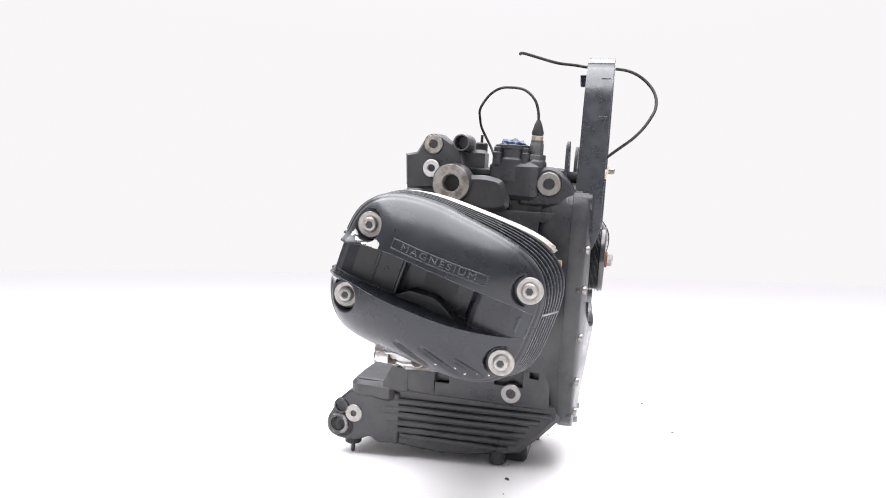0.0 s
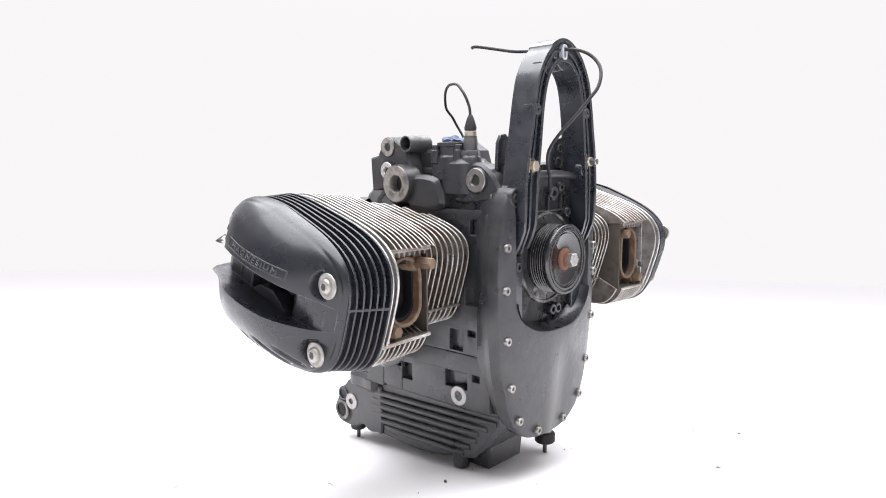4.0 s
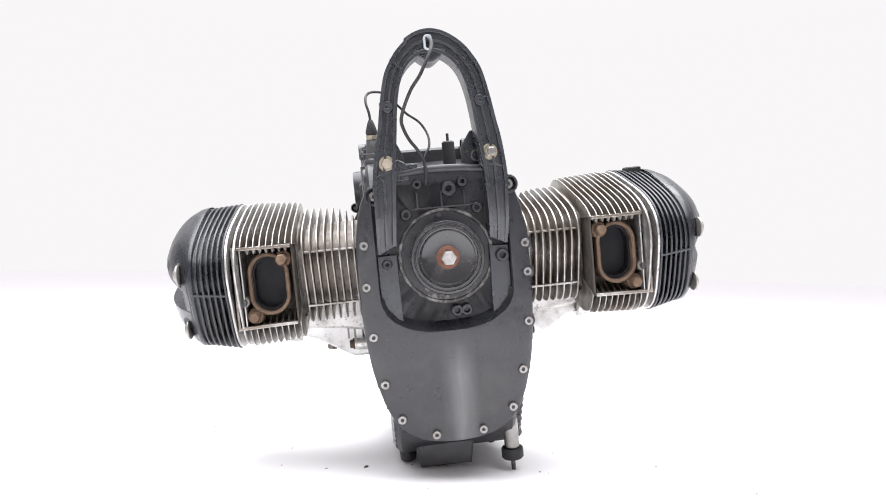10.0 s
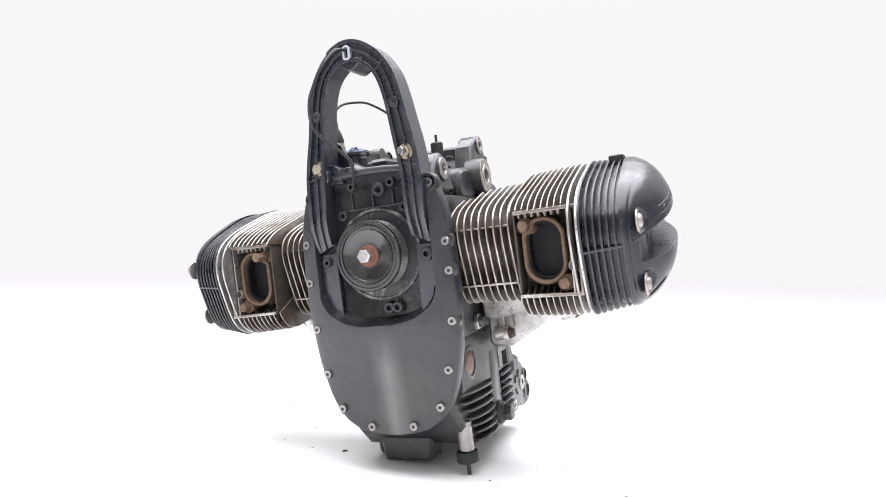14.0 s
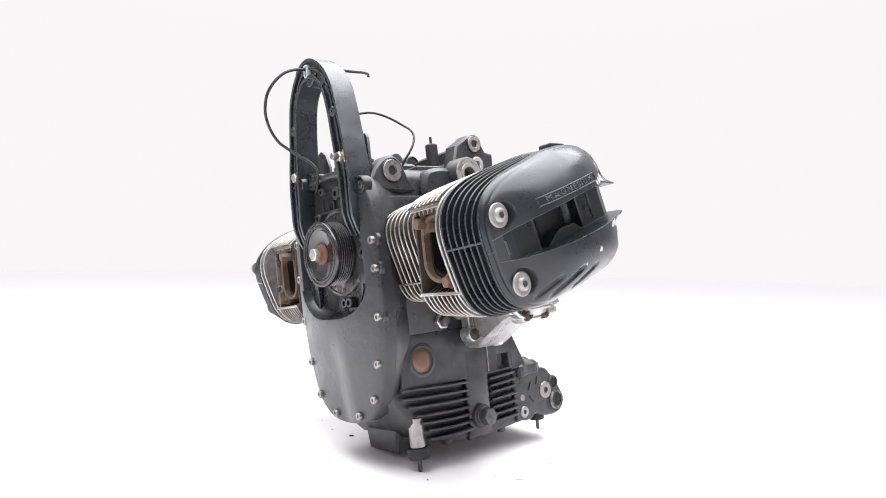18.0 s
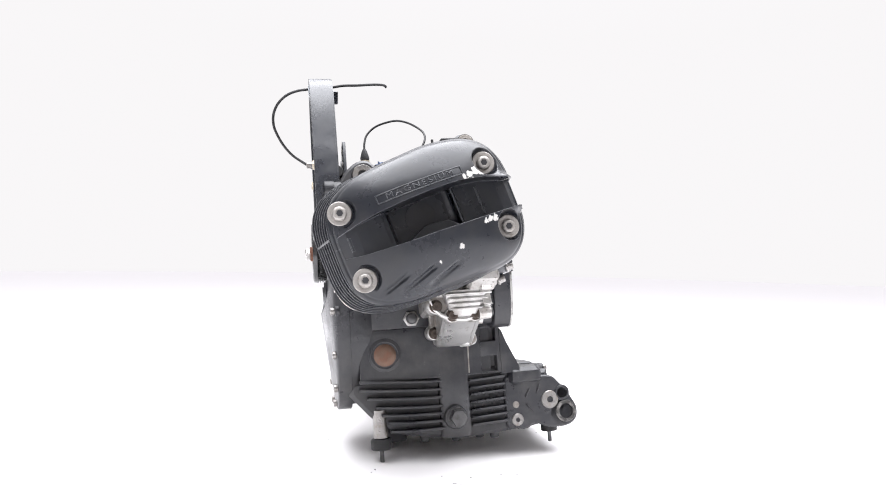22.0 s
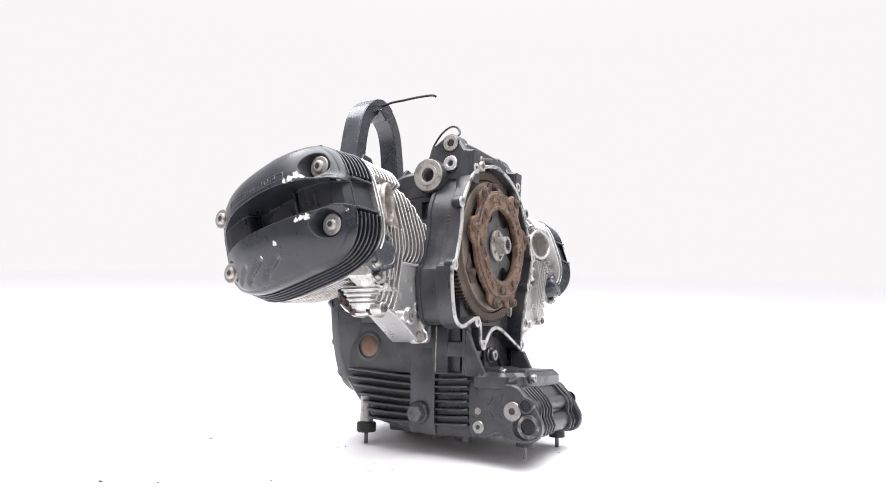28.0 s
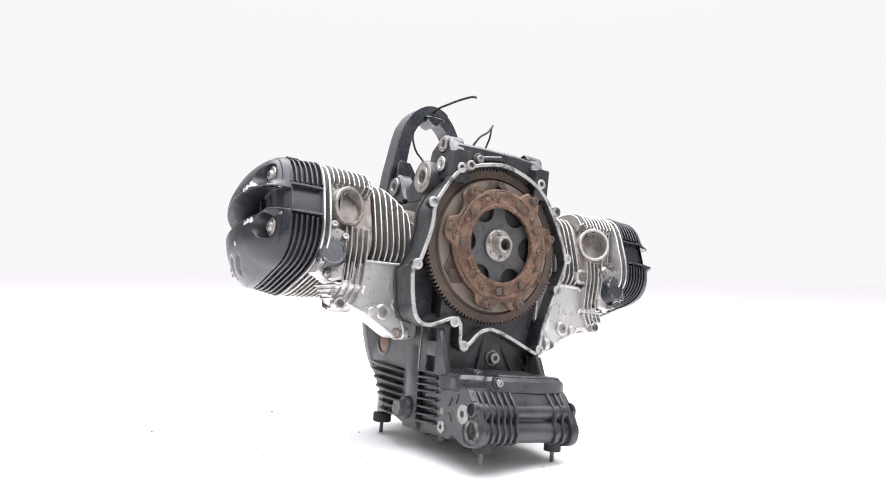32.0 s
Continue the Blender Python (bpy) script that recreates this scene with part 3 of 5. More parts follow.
tube(bm, [(-62, -276, 112), (-30, -277, 115), (0, -277, 116), (30, -277, 115), (62, -276, 112)], 5.5, 10)
part("top_edge", bm, BLACK, front_wall)

bm = bmesh.new()
box(bm, -52, -24, -279, -263, 112, 126, 1.5)
connector = part("connector", bm, PLASTIC, engine, "black cable connector behind the hoop")
for k in range(3):
    bm = bmesh.new()
    box(bm, -48 + k * 8, -45 + k * 8, -281, -278, 113.5, 124.5, 0.5)
    part("latch_rib", bm, PLASTIC, connector)
# flared skirt behind the cover
bm = bmesh.new()
sk = [(w, z) for w, z in zip(COVER_W, COVER_Z) if z >= -240]
loft(bm, [[(f(w), y, z) for w, z in sk] + [(-f(w), y, z) for w, z in reversed(sk)] for y, f in
          ((-259, lambda w: w - 0.6), (-250, lambda w: w - 3), (-240, lambda w: w - 9), (-226, lambda w: min(w - 14, 96)), (-216, lambda w: min(w - 18, 90)))])
part("case_skirt", bm, BLACK, crankcase)

# ---- crank pulley ----
bm = bmesh.new()
lathe(bm, (4, -257, 0), (0, -1, 0), [(65, 0), (65, 14), (64, 15.5), (60.5, 15.5), (59.8, 14), (59.8, -6), (20, -6)], 64, cap=False)
part("pulley_ring", bm, RINGDARK, engine, "oily dark metal ring with bare specks round the pulley")
for a0, a1 in ((48, 142), (232, 312)):
    bm = bmesh.new()
    arc = [radians(a0 + (a1 - a0) * k / 20) for k in range(21)]
    prism(bm, [(4 + 60.2 * math.cos(a), 60.2 * math.sin(a)) for a in arc] + [(4 + 45 * math.cos(a), 45 * math.sin(a)) for a in reversed(arc)],
          "y", -263, -270.5, 0.4)
    part("ring_plate", bm, RINGDARK if a0 > 180 else BLACK, engine, "oily cast plate with screw holes under the pulley")
bm = bmesh.new()
prof = [(44, -14), (46, -1), (47, 3)]
for k in range(6):
    prof += [(48, 5 + k * 3.6), (45, 6.8 + k * 3.6)]
prof += [(48.6, 27), (48.6, 32), (47.4, 33.5), (44.5, 33.5), (43.8, 31.5), (42.6, 31.5), (42, 33), (39.5, 33), (38.8, 30), (36.6, 29), (35.6, 30.5), (34, 29), (17, 28)]
lathe(bm, (3, -272, 0), (0, -1, 0), prof, 80)
pulley = part("crank_pulley", bm, GLOSS, engine, "black ribbed crankshaft belt pulley")
bm = bmesh.new()
lathe(bm, (3, -297, 0), (0, -1, 0), [(15.5, 0), (15.5, 4), (14.5, 6), (12, 8), (11.5, 12), (9, 12.5)], 28)
part("washer", bm, REDRUST, pulley, "orange rusted washer")
hexbolt(pulley, (3, -308, 0), (0, -1, 0), 10, 9, BRIGHT, "bare steel crank bolt head")
for a in (95, 243, 272, 299):
    bolt(engine, (4 + 55.5 * math.cos(radians(a)), -269.8, 55.5 * math.sin(radians(a))), (0, -1, 0), 3.0, 2.0, GUNMETAL, name="screw")

# wall details above and below the pulley
for x, z, r in WALL_BOSSES:
    bm = bmesh.new()
    lathe(bm, (x, -275.5 if abs(x) > 60 else -269, z), (0, -1, 0), [(r + 0.8, 0), (r, 6), (r - 1, 7), (r * 0.45, 7), (r * 0.4, 1)], 18)
    part("screw_boss", bm, BLACK, front_wall)
for x in (20, 33):
    bm = bmesh.new()
    lathe(bm, (x - 8, -269, -75), (0, -1, 0), [(8, 0), (8, 8), (7, 9), (4, 9), (3.6, 2)], 18)
    part("twin_boss", bm, BLACK, front_wall)
for x0, x1, z0, z1 in WALL_RIBS:
    bm = bmesh.new()
    box(bm, x0, x1, -273.5, -269, z0, z1, 0.6)
    part("wall_rib", bm, BLACK, front_wall)

# ---- bell housing at the rear ----
BELL = ((126, 50), (102, 91), (81, 113), (30, 131), (-16, 133), (-72, 113), (-109, 74), (-146, -1), (-136, -46), (-108, -118), (-97, -170),
        (-84, -170), (5, -138), (48, -168), (62, -164), (70, -126), (120, -140), (147, -122), (157, -56), (146, -42), (130, 11))
bell = curve_outline(BELL, 4)
bm = bmesh.new()


def depth_of(z, low, high):
    """Depth of the housing's side wall: shallower near the top."""
    return low + (high - low) * min(1.0, max(0.0, (z + 20) / 60.0))


def tuck(p, k):
    """A point of the outline, drawn in towards the crankcase by the share k."""
    x, z = p
    tx, tz = max(-94, min(94, x)), max(-118, min(120, z))
    return x + (tx - x) * k, z + (tz - z) * k


wall_loops = [(shrink(bell, 5), -78), (shrink(bell, 5), -21)]
wall_loops = [[(p[0], y, p[1]) for p in o] for o, y in wall_loops]
for k, low, high in ((0.0, -21, -21), (0.0, -46, -38), (0.25, -52, -42), (1.0, -60, -49), (1.0, -80, -80)):
    wall_loops.append([(tuck(p, k)[0], depth_of(p[1], low, high), tuck(p, k)[1]) for p in bell])
loft(bm, wall_loops, cap=False)
housing = part("bell_housing", bm, BLACK, engine, "black cast clutch housing wall")
bm = bmesh.new()
ring_prism(bm, shrink(bell, -0.3), shrink(bell, 5.4), "y", -22, -18, 0.8)
part("mating_face", bm, MATING, housing, "bare machined aluminium mating face")
bm = bmesh.new()
prism(bm, shrink(bell, 3), "y", -82, -76)
part("housing_floor", bm, DARK, housing)
for x, z in ((83, 113), (-79, 116), (129, 50), (-116, 74), (148, -48), (-147, -4), (74, -129), (54, -165), (-97, -163), (-128, -60)):
    bm = bmesh.new()
    lathe(bm, (x, -34, z), (0, 1, 0), [(7.0, 0), (8.5, 4), (8.5, 15.5)], 20, cap=False)
    part("bolt_eye", bm, BLACK, housing)
    bm = bmesh.new()
    lathe(bm, (x, -34, z), (0, 1, 0), [(8.5, 15), (8.3, 16.5), (7.6, 17), (4.2, 17), (4, 6), (0.3, 6)], 20)
    part("eye_face", bm, MATING, housing)

bm = bmesh.new()
rod(bm, (36, -36, 139), (-4, -36, 147), 5.5, 14, 1.5)
part("cast_lug", bm, BLACK, housing)
for x, z, mm in ((42, 137, STAINED),):
    bm = bmesh.new()
    rod(bm, (x, -60, z), (x, -32, z), 10.5, 20, 1.2)
    part("bolt_boss", bm, BLACK, housing)
    bolt(housing, (x, -33, z), (0, 1, 0), 7, 5, mm, "stained socket bolt")
bm = bmesh.new()
lathe(bm, (68, -32, 119), (0, 1, 0), [(8, 0), (8, 18), (7.2, 19), (4.6, 19), (4.2, 10)], 20)
part("dowel_sleeve", bm, CLEANBOLT, housing, "bright hollow locating sleeve")
bm = bmesh.new()
prism(bm, [(124, -36), (118, -46), (103, -52), (98, -60), (72, -56), (74, -44), (90, -40), (92, -22), (100, -18), (106, -34)], "y", -44, -39, 0.8)
part("timing_pointer", bm, RUSTDARK, housing, "small rusty bracket by the ring gear")
for x0, z0, x1, z1 in ((-20, -140, -60, -205), (0, -138, 12, -200), (-70, -172, -92, -204)):
    bm = bmesh.new()
    rod(bm, (x0, -46, z0), (x1, -38, z1), 3, 8)
    part("casting_rib", bm, BLACK, housing)

# ---- clutch ----
bm = bmesh.new()
n = 240
prof = []
for k in range(n):
    r = 128 if k % 2 else 124
    for dk in (0.12, 0.88):
        a = 2 * math.pi * (k + dk) / n
        prof.append((r * math.cos(a), r * math.sin(a)))
inner = [(112 * math.cos(2 * math.pi * (k + 0.5) / (2 * n)), 112 * math.sin(2 * math.pi * (k + 0.5) / (2 * n))) for k in range(2 * n)]
ring_prism(bm, prof, inner, "y", -46, -34)
clutch = part("ring_gear", bm, RUSTDARK, engine, "dark toothed starter ring gear", smooth=0)
bm = bmesh.new()
lathe(bm, (0, -60, 0), (0, 1, 0), [(40, 10), (113, 10), (113, 20), (108, 27), (104, 30), (84, 30), (82, 16), (40, 16)], 72)
part("flywheel", bm, RUSTDARK, clutch, "brown rusted flywheel")
LUGS = (9, 50, 126, 167, 247, 283)


def lug_radius(deg):
    near = min(abs((deg - a + 180) % 360 - 180) for a in LUGS)
    q = max(0.0, min(1.0, (16.0 - near) / 9.0))
    return 91 + 16 * q * q * (3 - 2 * q)


lob = [(lug_radius(2.5 * k) * math.cos(radians(2.5 * k)), lug_radius(2.5 * k) * math.sin(radians(2.5 * k))) for k in range(144)]
hole = [(61 * math.cos(2 * math.pi * k / 144), 61 * math.sin(2 * math.pi * k / 144)) for k in range(144)]
bm = bmesh.new()
ring_prism(bm, lob, hole, "y", -22, -13.5, 2.0)
plate = part("pressure_plate", bm, RUST, clutch, "rusted clutch pressure plate with six lugs")


def round_line(r, wave=0.0, n=144):
    return [((r + wave * math.cos(6 * 2 * math.pi * k / n + 0.6)) * math.cos(2 * math.pi * k / n),
             (r + wave * math.cos(6 * 2 * math.pi * k / n + 0.6)) * math.sin(2 * math.pi * k / n)) for k in range(n)]


for nm, ro, ri, wv, y1, ch in (("channel", 84, 64, 0.0, -12.0, 0.8), ("inner_rim", 66.5, 60.2, 0.0, -10.2, 1.4), ("outer_rim", 88, 82.5, 1.6, -10.8, 1.2)):
    bm = bmesh.new()
    ring_prism(bm, round_line(ro, wv), round_line(ri, wv), "y", -18, y1, ch)
    part(nm, bm, RUST, plate)
bm = bmesh.new()
ring_prism(bm, round_line(107.5), round_line(88), "y", -33, -29.5, 0.8)
part("friction_face", bm, TANFACE, clutch, "tan grey rust-filmed friction face")
for a in LUGS:
    a = radians(a)
    bolt(plate, (101 * math.cos(a), -13, 101 * math.sin(a)), (0, 1, 0), 6.5, 5, RUSTDARK, "rust-brown socket bolt", 8.5)
    for off, rr, r0 in ((14, 76, 4.5), (-13, 75, 6.0)):
        bm = bmesh.new()
        lathe(bm, (rr * math.cos(a + radians(off)), -13, rr * math.sin(a + radians(off))), (0, 1, 0), [(r0, 0), (r0, 3.6), (r0 * 0.7, 4.6)], 14)
        part("rivet", bm, RUST if off > 0 else RUSTDARK, plate)
for a in (88, 208, 328):
    c, sn = math.cos(radians(a)), math.sin(radians(a))
    bm = bmesh.new()
    prism(bm, [(86 * c - 26 * sn, 86 * sn + 26 * c), (86 * c + 26 * sn, 86 * sn - 26 * c), (104 * c + 16 * sn, 104 * sn - 16 * c), (106 * c - 10 * sn, 106 * sn + 10 * c)], "y", -34, -26, 1)
    part("strap", bm, RUSTDARK, plate)
    bolt(plate, (99 * c, -27, 99 * sn), (0, 1, 0), 5.5, 5, RUSTDARK, washer=7)
    bm = bmesh.new()
    prism(bm, [(60 * c - 12 * sn, 60 * sn + 12 * c), (60 * c + 12 * sn, 60 * sn - 12 * c), (72 * c + 9 * sn, 72 * sn - 9 * c), (72 * c - 9 * sn, 72 * sn + 9 * c)], "y", -15, -8.5, 1.2)
    part("raised_pad", bm, RUST, plate)
for a0 in (62, 178, 300):
    for k in range(5):
        a = radians(a0 + 5 * k)
        bm = bmesh.new()
        ca, sa = math.cos(a), math.sin(a)
        prism(bm, [(71 * ca - 1.1 * sa, 71 * sa + 1.1 * ca), (71 * ca + 1.1 * sa, 71 * sa - 1.1 * ca), (78 * ca + 1.1 * sa, 78 * sa - 1.1 * ca), (78 * ca - 1.1 * sa, 78 * sa + 1.1 * ca)], "y", -13, -11.2, 0.3)
        part("stamped_mark", bm, RUSTDARK, plate)
bm = bmesh.new()
hub = []
for k in range(240):
    a = 2 * math.pi * k / 240
    off = (a + math.pi / 6) % (math.pi / 3) - math.pi / 6
    q = 19.5 ** 2 - (62 * math.sin(off)) ** 2
    r = 62 * math.cos(off) - math.sqrt(q) if q > 0 else 63.0
    hub.append((r * math.cos(a), r * math.sin(a)))
prism(bm, hub, "y", -29, -24, 0.5)
disc = part("clutch_disc", bm, GUNMETAL, clutch, "dark steel clutch disc with cut-outs")
bm = bmesh.new()
lathe(bm, (0, -22, 0), (0, 1, 0), [(26, 0), (26, 3), (23, 5), (15, 5), (14, 20), (12.5, 21), (9.5, 21), (9, 4)], 40)
part("splined_hub", bm, EYEFACE, disc, "stained steel splined hub")
# dark disc behind the cut-outs, coloured as the shade between the plates
bm = bmesh.new()
lathe(bm, (0, -34, 0), (0, 1, 0), [(64, 0), (64, 1.5), (0.5, 1.5)], 48)
part("shade_disc", bm, DARK, clutch)
bm = bmesh.new()
for k in range(20):
    a = 2 * math.pi * k / 20
    rod(bm, (9.6 * math.cos(a), -16, 9.6 * math.sin(a)), (9.6 * math.cos(a), -1.2, 9.6 * math.sin(a)), 0.8, 6)
part("spline_teeth", bm, GUNMETAL, disc)
# dark disc painted as the shade down the hub
bm = bmesh.new()
lathe(bm, (0, -17, 0), (0, 1, 0), [(9.4, 0), (9.4, 1), (0.3, 1)], 24)
part("hub_bore_shade", bm, DARK, disc)
for k in range(6):
    a = radians(20 + 60 * k)
    bm = bmesh.new()
    lathe(bm, (20 * math.cos(a), -18, 20 * math.sin(a)), (0, 1, 0), [(3.4, 0), (3.4, 3), (2, 4)], 12)
    part("rivet", bm, STEEL, disc)

# ---- sump ----
SIDE = ((-262, -206), (-264, -226), (-236, -258), (-208, -286), (-140, -300), (-98, -305), (-30, -302), (20, -298), (44, -294), (54, -284),
        (56, -262), (54, -244), (52, -226), (50, -212), (0, -206), (-30, -200), (-140, -200))
bm = bmesh.new()
prism(bm, SIDE, "x", -86, 86, 6)
sump = part("oil_sump", bm, BLACK, engine, "black ribbed oil sump with worn paint")


bm = bmesh.new()
prism(bm, [(36, -294), (62, -297), (73, -291), (76, -278), (71, -266), (73, -253), (64, -237), (50, -220), (36, -220)], "x", -84, 84, 3)
part("sump_back", bm, BLACK, sump)


def fin_bar(side, y0, za, y1, zb, xi, xo, t=1.7, bow=0.0):
    """A cast fin along the sump's side, bowed outwards in the middle."""
    bm = bmesh.new()
    loops = []
    for k in range(9):
        q = k / 8
        y, z = y0 + (y1 - y0) * q, za + (zb - za) * q
        x = xo + bow * math.sin(math.pi * q) - 3.5 * (k in (0, 8))
        b = max(1.0, t - 2.0)
        loops.append([(side * xi, y, z - t), (side * (x - b), y, z - t), (side * (x - b * 0.35), y, z - t * 0.72), (side * x, y, z - t * 0.28), (side * x, y, z + t * 0.28),
                      (side * (x - b * 0.35), y, z + t * 0.72), (side * (x - b), y, z + t), (side * xi, y, z + t)])
    loft(bm, loops)
    part("cooling_fin", bm, BLACK, sump)


for y0, za, y1, zb in ((-256, -209, 20, -209), (-252, -223, 27, -232), (-236, -235, 27, -243), (-220, -246, 27, -253), (-216, -257, 22, -266),
                       (-204, -269, 0, -276), (-192, -281, -27, -284)):
    fin_bar(-1, y0, za, y1, zb, 82, 91.5, 4.4)
for y0, za, zb in ((-249, -208, -217), (-249, -221, -229), (-238, -234, -241), (-226, -248, -254), (-218, -260, -265), (-208, -272, -276), (-206, -285, -287)):
    fin_bar(1, y0, za + 2, -122, zb + 2, 68, 99, 1.9, 6.0)
for za in (-218, -229, -239, -251, -263, -274, -285):
    fin_bar(1, -80, za, -24, za + 2, 68, 100, 1.7)
for s in (-1, 1):
    bm = bmesh.new()
    prism(bm, curve_outline([(-24, -292), (-12, -298), (8, -300), (22, -293), (38, -300), (60, -303), (80, -300), (91, -290), (92, -274), (84, -258), (77, -246), (66, -234), (52, -222), (20, -219), (-14, -218), (-24, -226)], 4), "x", s * 78, s * 91, 2.5)
    part("side_plate", bm, BLACK, sump)
    for y, z, r, mm, inner_r in ((73, -279, 16, RINGDARK, 11.5), (48, -259, 13, STEEL, 5), (-7, -285, 8.5, STEEL, 3.5), (69, -250, 11, BLACK, 8.5), (-8, -262, 5, STAINED, 0.0)):
        if s < 0 and y < 0:
            continue
        bm = bmesh.new()
        if inner_r:
            lathe(bm, (s * 90, y, z), (s, 0, 0), [(r + 1.5, -4), (r + 1, 2), (r, 3), (inner_r, 3), (inner_r - 0.6, -8)], 24, cap=False)
        else:
            lathe(bm, (s * 90, y, z), (s, 0, 0), [(r + 1, -1), (r, 1.8), (1, 2.2)], 18)
        part("lug_ring", bm, mm, sump)
        if inner_r:
            # dark disc in the ring, colour for the shade of a hole
            bm = bmesh.new()
            lathe(bm, (s * 90, y, z), (s, 0, 0), [(inner_r, 0.4), (0.5, 0.4)], 20)
            part("bore_shade", bm, DARK, sump)
for y, z, a in ((12, -246, 60), (30, -240, 70), (14, -268, -50)):
    bm = bmesh.new()
    c, sn = math.cos(radians(a)), math.sin(radians(a))
    prism(bm, [(y - 7 * c - 1.2 * sn, z - 7 * sn + 1.2 * c), (y - 7 * c + 1.2 * sn, z - 7 * sn - 1.2 * c), (y + 7 * c + 1.2 * sn, z + 7 * sn - 1.2 * c), (y + 7 * c - 1.2 * sn, z + 7 * sn + 1.2 * c)], "x", 89, 93, 0.5)
    part("casting_mark", bm, BLACK, sump)
bm = bmesh.new()
prism(bm, curve_outline([(-92, -16), (0, -16), (92, -16), (94, 10), (92, 36), (62, 42), (52, 54), (0, 57), (-50, 58), (-90, 52), (-94, 20)], 4), "z", -232, -205, 6)
lid = part("sump_lid", bm, BLACK, sump)
bm = bmesh.new()
prism(bm, [(-86, 0), (30, 0), (30, 44), (-20, 50), (-86, 46)], "z", -207, -202, 2.2)
part("lid_step", bm, BLACK, lid)
for x, y, z in ((43, 13, -206), (41, 61, -213)):
    bm = bmesh.new()
    rod(bm, (x, y - 34, z), (x, y - 3, z), 8.5, 18, 1)
    part("screw_boss", bm, BLACK, lid)
for y, z, r in ((66, -281, 18), (67, -253, 12.5)):
    bm = bmesh.new()
    lathe(bm, (-91, y, z), (1, 0, 0), [(r, 0), (r + 1, 3), (r, 10), (r - 2, 60), (r - 2.5, 110), (r - 0.5, 150), (r + 1, 176), (r, 182)], 28)
    part("pivot_tube", bm, BLACK, sump)
for x in (-82, -67, -52, 20, 31, 42, 53, 64, 75):
    bm = bmesh.new()
    prism(bm, [(30, -296), (70, -300), (84, -294), (88, -282), (82, -268), (83, -256), (76, -242), (60, -226), (30, -224)], "x", x - 1.9, x + 1.9, 0.8)
    part("rear_rib", bm, BLACK, sump)
bm = bmesh.new()
prism(bm, [(-54, -310), (20, -311), (24, -288), (30, -262), (-62, -262), (-58, -290)], "y", -217, -172, 4)
part("front_lug", bm, BLACK, sump)
bm = bmesh.new()
lathe(bm, (-71, -175, -310), (0, 0, 1), [(10, 0), (12, 3), (13, 20), (15, 50)], 20)
part("front_post", bm, BLACK, sump)
for x, y in ((60, -150), (-20, -40), (50, -60), (58, -100), (-40, -110), (66, -40)):
    bm = bmesh.new()
    lathe(bm, (x, y, -312 if y > -120 else -308), (0, 0, 1), [(5, 0), (7, 2), (8, 14)], 14)
    part("drain_boss", bm, BLACK, sump)

for x, y, ztop, ztip in ((80, -220, -250, -329), (59, 54, -295, -329), (-73, 54, -295, -328)):
    tall = y < 0
    if tall:
        bm = bmesh.new()
        rod(bm, (x, y, -292), (x, y, ztop), 11, 20, 0.6)
        part("spacer", bm, STEEL, engine, "bare metal spacer sleeve")
    bm = bmesh.new()
    lathe(bm, (x, y, -309 if tall else -312), (0, 0, 1), [(14, 0), (16, 2), (16, 14), (14.5, 16)] if tall else [(12, 0), (13, 1), (13, 20), (12, 24)], 24)
    stand = part("rubber_mount", bm, RUBBER, engine, "black rubber mount with a threaded stud")
    bm = bmesh.new()
    lathe(bm, (x, y, ztip), (0, 0, 1), [(2.6, 0), (3.2, 1), (3.2, 24)], 12)
    part("stud", bm, GUNMETAL, stand)

# ---- cylinders ----
BAR_Z = (19, -58)
CT, ST = math.cos(radians(17.5)), math.sin(radians(17.5))


def uv(u, v):
    """From the tilted axes of a cylinder to y and z, round its own centre line."""
    return u * CT - v * ST, u * ST + v * CT - 6.0


def squircle(hu, hv, p=3.4, n=72, cu=0.0, cv=0.0):
    out = []
    for k in range(n):
        a = 2 * math.pi * k / n
        c, s = math.cos(a), math.sin(a)
        out.append((cu + hu * math.copysign(abs(c) ** (2 / p), c), cv + hv * math.copysign(abs(s) ** (2 / p), s)))
    return out


def shrink_pt(p, k):
    return p[0] * k, p[1] * k


def plate_x(bm, pts, x0, x1, cham=0.6):
    prism(bm, [uv(*p) for p in pts], "x", x0, x1, cham)


def slot_edges(u):
    up = float(np.interp(u, (-118, -106, -80, -55, -25, 0, 25, 50, 80, 95, 112, 120), (12, 16, 21, 24, 26, 27, 27.5, 27, 23, 18, 14, 12)))
    lo = float(np.interp(u, (-118, -106, -80, -50, -25, 0, 40, 75, 111, 120), (-6, -9, -14, -17, -18.5, -19, -20.5, -21, -21.5, -22)))
    return up, lo


def half_height(u, up):
    """Half height of the cover's rim: it tapers towards the front at the top."""
    return 88.0 - 0.09 * max(0.0, 27 - u) if up else 84.0 + 5.0 * min(1.0, max(0.0, (u - 35) / 50))


def rim_share(u, v):
    return (abs(u / (120.0 if u > 0 else 110.0)) ** 3.4 + abs(v / half_height(u, v > 0)) ** 3.4) ** (1 / 3.4)


def taper(p, s):
    """A point of the base outline, drawn in by the share s towards the outline of the rim."""
    u, v = p
    return (u * (1 - s * 10 / 120) if u < 0 else u), v * (1 - s * (1 - half_height(u, v > 0) / 88.0))


def dome(u, v):
    """Height of the cover's smooth face."""
    rho = rim_share(u, v)
    return 338 + (54 - (32 if u < 13 else 20) * ((u - 13) / 115) ** 2) * max(0.0, 1 - rho ** 3.0) ** 0.6


